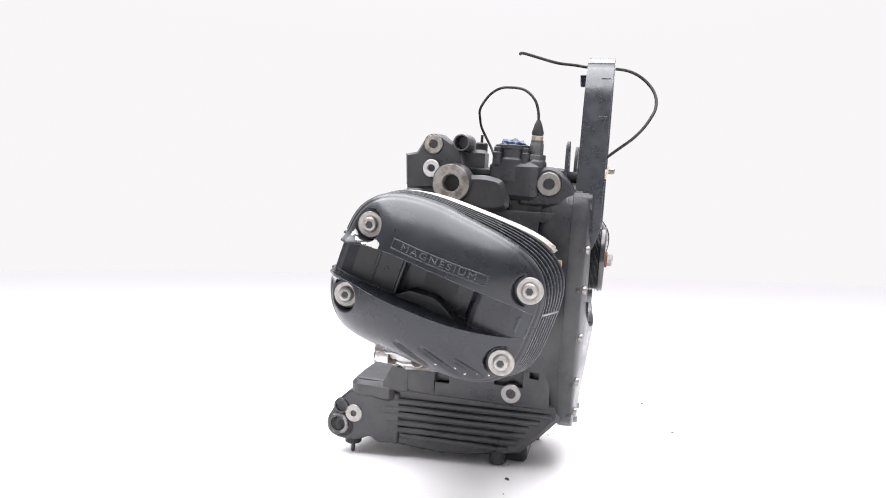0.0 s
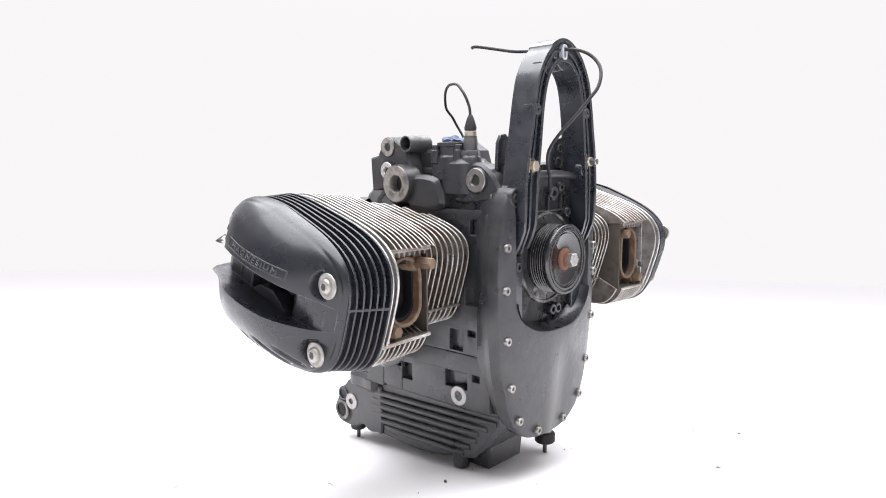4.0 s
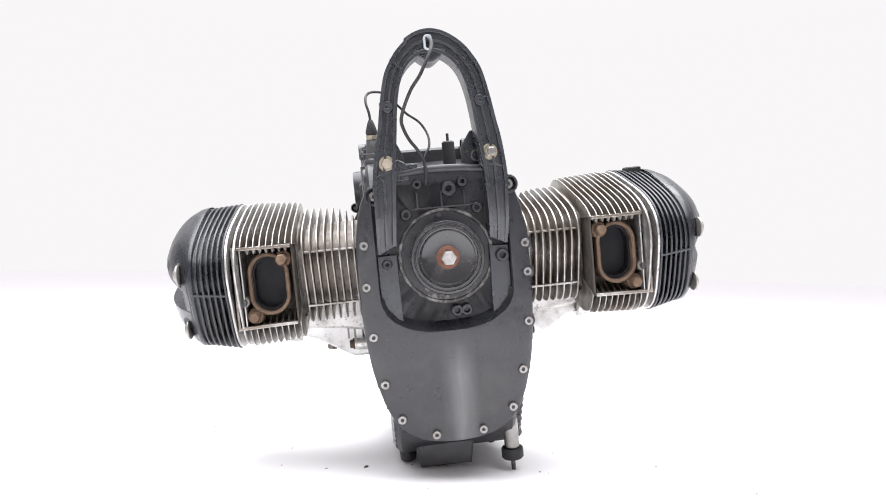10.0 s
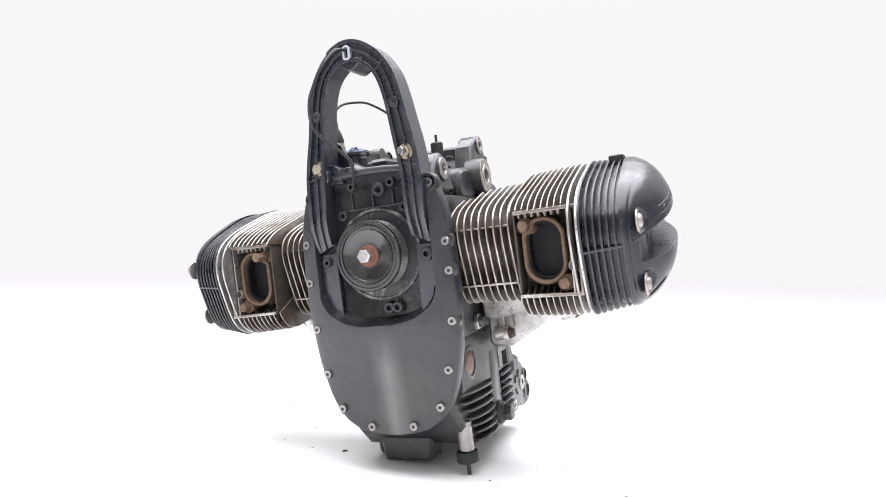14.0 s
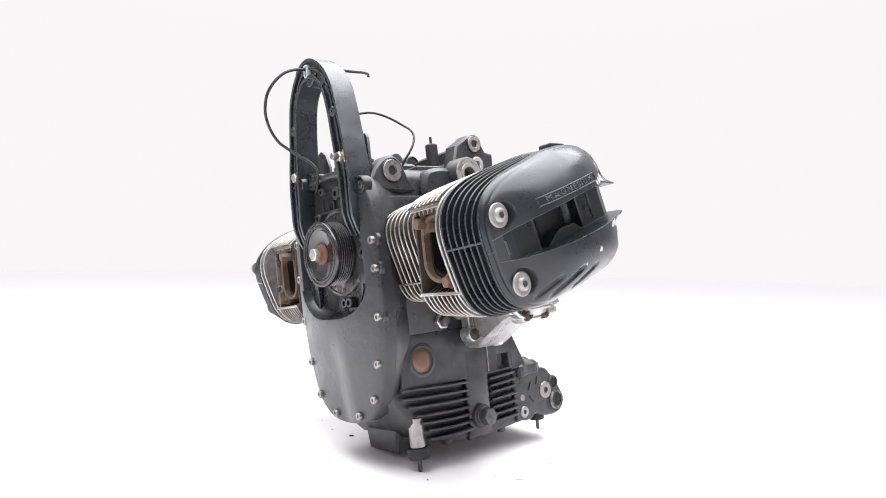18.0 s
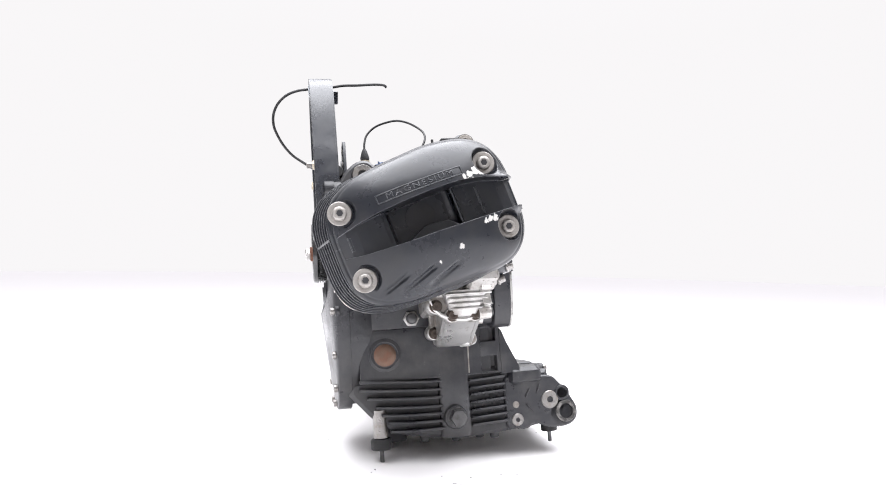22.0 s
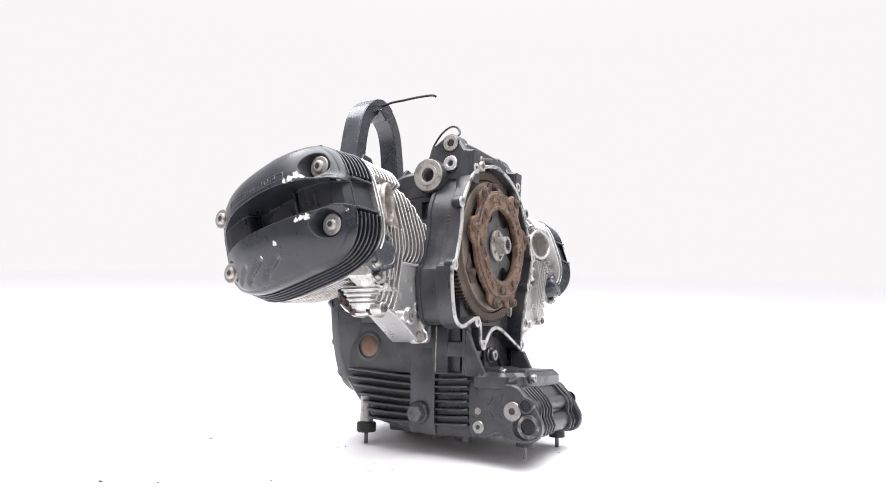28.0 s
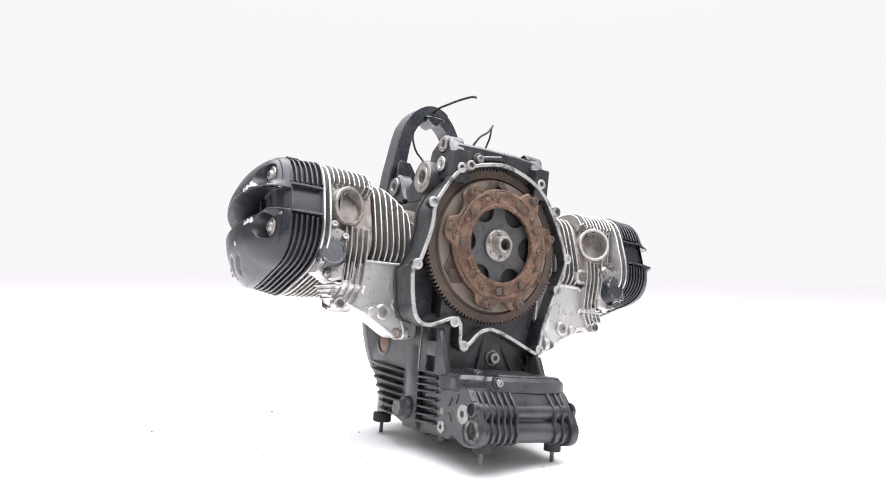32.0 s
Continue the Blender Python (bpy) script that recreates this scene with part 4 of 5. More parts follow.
def valve_cover():
    """Domed cover in two lips with a deep slot between, bolt pockets and three slashes."""
    bm = bmesh.new()
    p, NV = 3.4, 84
    nu = 330
    pockets = [(-91, 41), (-91, -40.5), (91, 41), (91, -40.5)]
    rows = []
    for i in range(nu + 1):
        q = -1 + 2 * i / nu
        hu = 120.0 if q > 0 else 110.0
        u = hu * math.sin(q * math.pi / 2) * 0.9995
        vm = half_height(u, True) * (1 - abs(u / hu) ** p) ** (1 / p)
        vb = half_height(u, False) * (1 - abs(u / hu) ** p) ** (1 / p)
        su, sl = slot_edges(u)
        su, sl = min(su, vm), max(sl, -vb)
        has_up = has_lo = True
        if u < -103:
            su = sl = (su + sl) / 2
            su, sl = su + 0.3, sl - 0.3

        def height(v):
            x = dome(u, v)
            rho = rim_share(u, v)
            x -= 1.3 * math.exp(-((rho - 0.955) / 0.011) ** 2)
            if u > 75:
                # the lips flare out at their rear ends
                edge = su if v > (su + sl) / 2 else sl
                x += 13.0 * min(1.0, (u - 75) / 32) ** 2 * math.exp(-((v - edge) / 6.5) ** 2) * min(1.0, (119.9 - u) / 4)
            for pu, pv in pockets:
                dd = math.hypot(u - pu, v - pv)
                if dd < 18.5:
                    k = min(1.0, (18.5 - dd) / 2.6)
                    k = k * k * (3 - 2 * k)
                    x = min(x, x * (1 - k) + 353.5 * k)
            if -95 < u < 32 and -84 < v < -40:
                for c0, v0, half in ((-60, -57, 21), (-34, -61, 28), (-4, -66, 25)):
                    dd = abs(-(u - c0) * 0.33 + (v - v0) * 0.945)
                    along = abs((u - c0) * 0.945 + (v - v0) * 0.33)
                    if dd < 4.6 and along < half:
                        x -= 3.6 * (1 - (dd / 4.6) ** 2) ** 2 * min(1, (half - along) / 10)
            return x

        has_up, has_lo = vm > su + 1.5, -vb < sl - 1.5
        sec = []
        deep0 = float(np.interp(u, (-108, -103, -96, -80, -48, -42, -36, 34, 39, 44, 96, 110, 118), (349, 350, 352, 356, 358, 356, 337, 336, 340, 352, 350, 344, 336)))
        for k in range(NV + 1):
            s = k / NV
            v = vm + (su - vm) * (1 - (1 - s) ** 1.5)
            sec.append((v, height(v) if has_up else deep0))
        sec[-1] = (su, sec[-1][1] - 0.6 * has_up)
        deep = min(deep0, sec[-1][1] - 0.05)
        for k in range(1, 6):
            sec.append((su, sec[NV][1] + (deep - sec[NV][1]) * k / 5))
        for k in range(1, 5):
            sec.append((su + (sl - su) * k / 5, deep))
        lo_x = height(sl) - 0.6 if has_lo else deep0
        for k in range(0, 5):
            sec.append((sl, deep + (lo_x - deep) * k / 5))
        sec.append((sl, lo_x))
        for k in range(1, NV + 1):
            s = k / NV
            v = sl + (-vb - sl) * s ** 1.5
            sec.append((v, height(v) if has_lo else deep0))
        sec = [(vm, 334.5), *sec, (-vb, 334.5)]
        rows.append([(x, *uv(u, v)) for v, x in sec])
    loft(bm, rows, cap=True, closed=False)
    bmesh.ops.remove_doubles(bm, verts=bm.verts, dist=0.05)
    return bm


def conform(bm):
    """Lay a flat relief, whose x is its height, on the cover's face."""
    bmesh.ops.subdivide_edges(bm, edges=[e for e in bm.edges if e.calc_length() > 8], cuts=12)
    for v in bm.verts:
        y, z = v.co.y, v.co.z + 6.0
        v.co.x += dome(y * CT + z * ST, -y * ST + z * CT)


def cylinder(side, shift):
    MIRROR[0], MIRROR[1] = side, shift
    cover_ob = part("valve_cover", valve_cover(), COVER_R if side > 0 else COVER_L, engine, "black domed valve cover with a slot and chipped paint", smooth=38)
    for k in range(7):
        bm = bmesh.new()
        x = 288.6 + k * 7.8
        g = 3.5 - 0.5 * k
        outl, inn = [taper(q, k / 6) for q in squircle(121 + g, 85 + g, n=120)], squircle(100, 72, n=120)
        keep = [j for j in range(120) if not (outl[j][0] > 90 and -24 < outl[j][1] < 17)]
        start = next(j for j in keep if (j - 1) % 120 not in keep)
        order = [(start + j) % 120 for j in range(len(keep))]
        loft(bm, [[(x, *uv(*inn[j])), (x, *uv(*outl[j])), (x + 1.2, *uv(*shrink_pt(outl[j], 1.004))), (x + 2.4, *uv(*outl[j])), (x + 2.4, *uv(*inn[j]))] for j in order])
        part("cooling_fin", bm, COVER, cover_ob)
    bm = bmesh.new()
    ring_prism(bm, [uv(*taper(q, 0.75)) for q in squircle(115.5, 80.5, n=96)], [uv(*taper(q, 0.75)) for q in squircle(98, 70, n=96)], "x", 286, 335.5)
    part("cover_skirt", bm, COVER, cover_ob)
    for v in (17.5, -24.5):
        bm = bmesh.new()
        prism(bm, [uv(*q) for q in ((84, v - 1.3), (124, v - 1.3), (124, v + 1.3), (84, v + 1.3))], "x", 290, 336, 0.5)
        part("slot_ledge", bm, COVER, cover_ob)
    for pu, pv in ((-91, 41), (-91, -40.5), (91, 41), (91, -40.5)):
        cover_bolt(cover_ob, (353.4, *uv(pu, pv)))
    if side > 0:
        bm = bmesh.new()
        box(bm, 312, 332, 30, 56, 84, 99, 1.5)
        part("top_tab", bm, RUBBER, cover_ob, "small black rubber tab")
    bm = bmesh.new()
    loft(bm, [[(x, *uv(*q)) for q in ((-w, 17), (-104, 19), (-104, 21), (-w, 19.5))] for x, w in ((289, 124.6), (338, 111.5))])
    part("band_ledge", bm, COVER, cover_ob)
    # recessed details in the slot
    for u0, u1, v0, v1, x1 in ((-93, -88, -6, 12, 354), (-84, -81, -9, 14, 355), (40, 43, -18, 26, 357), (70, 73, -16, 18, 353)):
        bm = bmesh.new()
        plate_x(bm, [(u0, v0), (u1, v0), (u1, v1), (u0, v1)], 319, x1, 1.2)
        part("slot_rib", bm, COVER, cover_ob)
    bm = bmesh.new()
    prism(bm, [uv(*q) for q in ((-30, -19), (40, -20), (26, -8), (0, -5), (-10, -8))], "x", 326, 356, 1.0)
    part("well_ramp", bm, COVER, cover_ob)
    # dark disc on the slot floor, drawn for the shaded plug hole
    bm = bmesh.new()
    lathe(bm, (331.5, *uv(0, 6)), (1, 0, 0), [(19, 0), (19, 6.0), (17, 6.4), (0.5, 6.4)], 32)
    part("plug_hole_shade", bm, DARK, cover_ob)
    for dx, rr in ((60, 3.0),):
        bm = bmesh.new()
        lathe(bm, (351.6, *uv(dx, 2)), (1, 0, 0), [(rr, 0), (rr, 0.7), (rr - 1.2, 0.7), (rr - 1.4, 0.2)], 18, cap=False)
        part("cast_mark", bm, COVER, cover_ob)
    # cylinder head
    bm = bmesh.new()
    plate_x(bm, squircle(72, 66, 4.0, 56, 22, 0), 196, 287, 2)
    head = part("cylinder_head", bm, GAPBROWN, engine, "finned aluminium cylinder head with heat stains")
    bm = bmesh.new()
    ring_prism(bm, [uv(*q) for q in squircle(123, 87.5)], [uv(*q) for q in squircle(104, 74)], "x", 285, 288.5, 0.6)
    part("gasket_flange", bm, ALLOY, head)
    bm = bmesh.new()
    ring_prism(bm, [uv(*q) for q in squircle(121, 87)], [uv(*q) for q in squircle(96, 70)], "x", 275, 278, 0.6)
    part("cooling_fin", bm, BRIGHT, head)
    for k in range(9):
        x = 200 + k * 8.4
        outl = squircle(118 if k else 112, 81.5 + 0.6 * k, 4.0, 96)
        inn = squircle(84, 66, 4.0, 96, 14, 0)
        bm = bmesh.new()
        keep = [j for j in range(96) if not (uv(*outl[j])[0] < -62 and -73 < uv(*outl[j])[1] < 34)
                and not (uv(*outl[j])[0] > 66 and -96 < uv(*outl[j])[1] < 62)]
        start = next(j for j in keep if (j - 1) % 96 not in keep)
        order = [(start + j) % 96 for j in range(96) if (start + j) % 96 in keep]
        runs, run = [], []
        for j in order:
            if j in keep and (not run or (run[-1] + 1) % 96 == j):
                run.append(j)
            else:
                runs.append(run)
                run = [j]
        runs.append(run)
        bm.free()
        for run in runs:
            if len(run) < 3:
                continue
            bm = bmesh.new()
            loft(bm, [[(x - 0.8, *uv(*inn[j])), (x + 0.2, *uv(*outl[j])), (x + 1.0, *uv(*shrink_pt(outl[j], 1.006))), (x + 1.8, *uv(*outl[j])), (x + 2.8, *uv(*inn[j]))] for j in run])
            part("cooling_fin", bm, FIN, head)
    # recess round the exhaust port
    fy = -103
    bm = bmesh.new()
    ring_prism(bm, [(202, -75), (283, -77), (283, 35), (202, 34)], [(204.5, -72), (280, -73.5), (280, 31), (204.5, 30)], "y", fy + 5, fy + 44, 0.6)
    part("port_recess", bm, PORTBROWN, head, "dark brown wall round the exhaust port")
    bm = bmesh.new()
    prism(bm, [(204, 30), (204, 34.5), (283.5, 35.5), (283.5, -77.5), (204, -75.5), (204, -71.5), (280, -73), (280, 31)], "y", fy - 0.6, fy + 5, 0.5)
    part("port_frame", bm, FIN, head, "bright worn rim round the port")
    for k in range(7):
        gx = 211 + k * 8.4
        bm = bmesh.new()
        prism(bm, [(gx - 2.6, 31.5), (gx + 2.6, 31.5), (gx + 0.6, 25), (gx - 0.6, 25)], "y", fy + 1, fy + 30, 0.3)
        part("fin_root", bm, STAINED, head)
    bm = bmesh.new()
    box(bm, 271, 272.8, fy + 1, fy + 40, -74, 32, 0.5)
    part("port_frame", bm, ALLOY, head)
    bm = bmesh.new()
    prism(bm, [(203, -76), (286, -76), (286, 34), (203, 34)], "y", -66, -52)
    part("port_wall", bm, PORTBROWN, head)

    def oval(w, hgt, cx=238.0, cz=-18.0, n=44):
        pts = []
        for k in range(n):
            a = 2 * math.pi * (k + 0.5) / n
            pts.append((cx + w * math.cos(a), cz + (hgt - w) * math.copysign(1, math.sin(a)) + w * math.sin(a)))
        return pts

    bm = bmesh.new()
    ring_prism(bm, oval(27.5, 43), oval(22.5, 38), "y", -60, -97, 1.6)
    port = part("exhaust_port", bm, RUSTP, head, "oval exhaust port with a rusty gasket ring")
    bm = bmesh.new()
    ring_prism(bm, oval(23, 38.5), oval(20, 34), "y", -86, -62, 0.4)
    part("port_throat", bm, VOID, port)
    # plate closing the oval, its black standing for the shade inside
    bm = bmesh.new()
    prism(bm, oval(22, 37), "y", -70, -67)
    part("port_shade_plate", bm, VOID, port)
    for x, z in ((216, 15), (261, -61)):
        bm = bmesh.new()
        lathe(bm, (x, -56, z), (0, -1, 0), [(12, 0), (11.5, 36), (10, 38)], 20)
        part("stud_boss", bm, RUSTP, head)
        hexbolt(head, (x, -93, z), (0, -1, 0), 7.5, 26 if side < 0 and z > 0 else 14, RUSTP, "rusty exhaust stud nut")
    bm = bmesh.new()
    lathe(bm, (274, -56, -40), (0, -1, 0), [(8.5, 0), (8, 40), (7.2, 41.5), (3, 41.5), (2.6, 32)], 18)
    part("screw_boss", bm, STAINED, head)
    bolt(head, (274, -97, -40), (0, -1, 0), 5.5, 7, GUNMETAL, "dark socket bolt beside the port")
    # intake at the rear
    d = Vector((0.12, 0.95, 0.28)).normalized()
    di = Vector((-0.33, 0.94, 0.05)).normalized()
    c = Vector((241 if side > 0 else 223, 105, 31 if side > 0 else 33)) - di * 14
    bm = bmesh.new()
    lathe(bm, c, di, [(35, -44), (34, -16), (32, -8), (29.5, -4), (28.8, 0), (28.2, 12), (27, 14), (25, 13.6), (24.3, -14)], 40, cap=False)
    intake = part("intake_flange", bm, EYEFACE if side > 0 else ALLOY, head, "round bare aluminium intake flange")
    bm = bmesh.new()
    lathe(bm, c + di * 9, di, [(24.6, 0), (29.4, 0), (29.8, 1.5), (29.8, 5), (28.8, 6.5), (25.6, 6.5), (24.6, 5), (24.6, 0)], 44, cap=False)
    part("intake_rim", bm, EYEFACE if side > 0 else BRIGHT, intake, "thin machined rim")
    bm = bmesh.new()
    lathe(bm, c, di, [(24.6, -13), (23, -30), (22, -40), (0.5, -40)], 36)
    part("intake_bore", bm, STAINED, intake)
    cc = Vector((268, 121, -43)) - d * 5
    bm = bmesh.new()
    lathe(bm, cc, d, [(23, -34), (22.5, 0), (22, 4), (20, 6), (17.5, 6), (16.5, 4.8), (0.5, 4.8)], 32)
    cap = part("sensor_cap", bm, PLASTIC, head, "round black plastic cap")
    for k in range(12):
        a = 2 * math.pi * k / 12
        dd, du, dw = basis(d)
        bm = bmesh.new()
        p0 = cc + d * 3.2 + (du * math.cos(a) + dw * math.sin(a)) * 21.8
        rod(bm, p0, p0 + d * 2.6, 1.5, 6)
        part("grip_notch", bm, DARK, cap)
    for bx, by, bz in ((245, 112, -19), (281, 122, -60), (268, 114, -76), (263, 108, -2), (206, 95, 65)):
        bolt(head, (bx, by - 8, bz), d, 5.6, 7, STEEL, "steel socket bolt", 7)
    # cast ribs across the rear
    for k in range(5):
        bm = bmesh.new()
        x = 206 + k * 9
        prism(bm, [(70, -84), (104, -78 + k * 2), (110, -30), (106, 0), (70, 0)], "x", x, x + 2.4, 0.6)
        part("rear_rib", bm, FIN, head)
    for k in range(4):
        bm = bmesh.new()
        box(bm, 252 + k * 8, 254.4 + k * 8, 70, 97 - k, -10 + k * 3, 62, 0.6)
        part("rear_rib", bm, FIN, head)
    # casting round the cap
    bm = bmesh.new()
    prism(bm, [(240, -80), (262, -86), (284, -74), (286, -14), (256, -2), (240, -10)], "y", 66, 106, 4)
    part("cap_block", bm, ALLOY, head)
    if side < 0:
        bm = bmesh.new()
        lathe(bm, (201, 80, -28), (0, 1, 0), [(15, 0), (13.5, 20), (12, 22), (8.5, 22), (8, 6)], 24, cap=False)
        part("hollow_boss", bm, ALLOY, head)
        # dark disc coloured as the shade in the boss
        bm = bmesh.new()
        lathe(bm, (201, 86, -28), (0, 1, 0), [(9, 0), (9, 1), (0.3, 1)], 20)
        part("hollow", bm, DARK, head)
    # barrel
    bm = bmesh.new()
    plate_x(bm, squircle(66, 54, 3.0, 48, 7, 0), 90, 200, 1)
    barrel = part("cylinder_barrel", bm, GAPBROWN, engine, "finned aluminium cylinder barrel")
    for k in range(9):
        x = 108 + k * 10.2
        bm = bmesh.new()
        cut = 96 + 70 - (88, 74, 56, 44, 35, 28, 20, 12, 6)[k]
        outl = [(u - max(0.0, u + v - cut) / 2, v - max(0.0, u + v - cut) / 2) if u > 0 and v > 0 else (u, v) for u, v in squircle(87, 70 + 0.3 * k, 4.2, 64, 9, 0)]
        ring_prism(bm, [uv(*q) for q in outl], [uv(*q) for q in squircle(64, 52, 3.0, 64, 7, 0)], "x", x, x + 2.4, 0.5)
        part("cooling_fin", bm, FIN, barrel)
    for zb in BAR_Z:
        bm = bmesh.new()
        box(bm, 108, 192, -76 if zb > 0 else -67, -50, zb - 1.3, zb + 1.3, 0.5)
        part("cross_bar", bm, FIN, barrel)
    # cam chain housing below: a sloping underside between a ridged flange and the rear face
    bm = bmesh.new()
    poly = [(106, -44), (104, -154), (108, -160), (116, -162), (138, -162), (148, -157), (172, -142), (198, -127), (222, -118), (232, -112), (235, -104), (232, -70), (200, -46)]
    prism(bm, poly, "y", 44, 94, 4)
    tunnel = part("chain_tunnel", bm, BRIGHT, engine, "bright cast aluminium cam chain housing")
    bm = bmesh.new()
    ring_prism(bm, shrink(poly, -0.6), shrink(poly, 4.5), "y", 90, 96.5, 1.2)
    part("housing_rim", bm, BRIGHT, tunnel)
    bm = bmesh.new()
    prism(bm, [(104, -44), (104, -112), (118, -118), (150, -112), (214, -104), (236, -92), (240, -70), (200, -46)], "y", 26, 50, 4)
    part("tunnel_body", bm, ALLOY, tunnel)
    for k in range(5):
        x0 = 206 + k * 10.5
        line = [(x0, -46 - k * 3), (x0 + 1, -70 - k * 2), (x0 + 3, -92 - k), (x0 + 8, -106), (x0 + 14, -117 + k * 3)]
        bm = bmesh.new()
        loft(bm, [[(x - 1.4, 88, z), (x - 1.2, 103 - k, z), (x, 104 - k, z), (x + 1.2, 103 - k, z), (x + 1.4, 88, z)] for x, z in line])
        part("rib", bm, FIN, tunnel)
    # ridged outer face, narrowing downwards to a flange with two bolts
    bm = bmesh.new()
    loft(bm, [[(200, y0, z), (x - 5, y0, z), (x, y0 + 5, z), (x, y1 - 5, z), (x - 5, y1, z), (200, y1, z)] for y0, y1, x, z in ((34, 100, 256, -85), (37, 98, 255, -90), (47, 84, 246, -117), (49, 82, 240, -121))])
    part("ridge_wall", bm, BRIGHT, tunnel)
    for k in range(4):
        z, x1 = -90 - k * 6.4, 260 - k * 3
        bm = bmesh.new()
        prism(bm, [(204, 38 + k * 2.4), (x1 - 4, 38 + k * 2.4), (x1, 42 + k * 2.4), (x1, 97 - k * 3.6), (x1 - 4, 101 - k * 3.6), (204, 101 - k * 3.6)], "z", z - 1.5, z + 1.5, 0.8)
        part("ridge", bm, BRIGHT, tunnel)
    bm = bmesh.new()
    line = [(20, -82), (20, -96), (24, -107), (34, -116), (48, -122), (66, -123.5), (84, -120), (90, -108), (100, -84)]
    loft(bm, [[(226, y, z - 3), (240, y, z - 3), (241.5, y, z), (240, y, z + 3), (226, y, z + 3)] for y, z in line])
    part("flange_lip", bm, ALLOY, tunnel)
    bm = bmesh.new()
    prism(bm, [(20, -78), (22, -98), (30, -111), (46, -120), (48, -78)], "x", 214, 234, 2)
    part("side_flange", bm, STAINED, tunnel)
    for x, y, z in ((238, 49, -117), (238, 80, -117), (234, 28, -104), (137, 42, -141)):
        bm = bmesh.new()
        lathe(bm, (x - 20, y, z), (1, 0, 0), [(11.5, 0), (11, 16), (10, 19.5), (9, 20)], 20)
        part("bolt_boss", bm, ALLOY, tunnel)
        bolt(tunnel, (x, y, z), (1, 0, 0), 6.6, 5, RUSTDARK, "dark oily socket bolt", 8.8)
    bm = bmesh.new()
    rod(bm, (186, 80, -124), (186, 103, -124), 8, 18, 1)
    part("sensor_stub", bm, ALLOY, tunnel)
    for x, z, r in ((165, -123, 12.5),):
        bm = bmesh.new()
        lathe(bm, (x, 92, z), (0, 1, 0), [(r + 1.5, 0), (r, 6), (r - 1, 7), (r * 0.62, 7), (r * 0.58, 4)], 24, cap=False)
        boss = part("plug_boss", bm, BRIGHT, tunnel, "sunk hexagon plug")
        bm = bmesh.new()
        lathe(bm, (x, 92, z), (0, 1, 0), [(r * 0.6, 2), (r * 0.56, 7.5), (r * 0.3, 7.8), (r * 0.28, 5), (0.3, 5)], 20)
        part("plug", bm, STAINED, boss)
    for k in range(3):
        bm = bmesh.new()
        box(bm, 124 + k * 10, 127 + k * 10, 42.4, 45, -132, -100 - 7 * (k == 1), 0.4)
        part("cast_mark", bm, STAINED, tunnel)
    bm = bmesh.new()
    prism(bm, curve_outline([(40, -84), (37, -128), (31, -141), (37, -151), (66, -157), (92, -163), (105, -160), (106, -148), (99, -136), (97, -84)], 4), "x", 122, 133, 1.6)
    part("base_flange", bm, BRIGHT, tunnel)
    bm = bmesh.new()
    lathe(bm, (131, 82, -153.5), (0.5, 0.86, 0), [(11, 0), (10.5, 13), (9.5, 14.5)], 20)
    part("bolt_boss", bm, BRIGHT, tunnel)
    bolt(tunnel, (138.3, 94.5, -153.5), (0.5, 0.86, 0), 6.0, 5, STAINED, "dull oily socket bolt", 8.8)
    if side < 0:
        hexbolt(tunnel, (172, 62, -134), (0.15, 0, -1), 9, 15, STAINED, "dull hexagon plug", 11)
    ex, ez = (141, -109) if side > 0 else (166, -97)
    bm = bmesh.new()
    lathe(bm, (ex, 94, ez), (0, 1, 0), [(9.5, 0), (9.5, 1.2), (8.2, 1.6), (7.2, 1.2), (7.2, 0)], 28, cap=False)
    part("cast_ring", bm, ALLOY, tunnel)
    for q in ((ex - 4, ez - 3), (ex + 4, ez + 3)):
        bm = bmesh.new()
        box(bm, q[0] - 2.5, q[0] + 2.5, 93, 95.2, q[1] - 2.5, q[1] + 2.5, 0.4)
        part("cast_mark", bm, ALLOY, tunnel)
    for x, z, hgt in ((186, -96, 9), (190, -94, 9), (176, -70, 6), (160, -84, 7)):
        bm = bmesh.new()
        box(bm, x - 1, x + 1, 93, 95.0, z - hgt / 2, z + hgt / 2, 0.3)
        part("cast_mark", bm, ALLOY, tunnel)
    for x, z in ((240, -116), (262, -79)):
        bm = bmesh.new()
        lathe(bm, (x, 84, z), (0, 1, 0), [(10, 0), (9, 16), (8, 17)], 18)
        part("bolt_boss", bm, ALLOY, tunnel)
        bolt(tunnel, (x, 100, z), (0, 1, 0), 6, 4, GUNMETAL, "dark oily socket bolt")
    # raised frame and lettering
    bm = bmesh.new()
    ring_prism(bm, [uv(*q) for q in ((-50, 32.5), (54, 32.5), (54, 43.5), (-50, 43.5))], [uv(*q) for q in ((-48.6, 33.9), (52.6, 33.9), (52.6, 42.1), (-48.6, 42.1))], "x", -0.8, 0.8, 0.3)
    conform(bm)
    part("letter_frame", bm, COVER, cover_ob)
    MIRROR[0], MIRROR[1] = 1.0, 0.0
    fc = bpy.data.curves.new("lettering", "FONT")
    fc.body, fc.size, fc.extrude, fc.align_x, fc.align_y, fc.space_character = "MAGNESIUM", 9.2, 0.5, "CENTER", "CENTER", 1.28
    tmp = new("lettering_source", fc)
    me = bpy.data.meshes.new_from_object(tmp.evaluated_get(bpy.context.evaluated_depsgraph_get()))
    bpy.data.objects.remove(tmp)
    bm = bmesh.new()
    bm.from_mesh(me)
    bpy.data.meshes.remove(me)
    for v in bm.verts:
        u, vv = 2 + side * v.co.x * 1.32, 38 + v.co.y
        y, z = uv(u, vv)
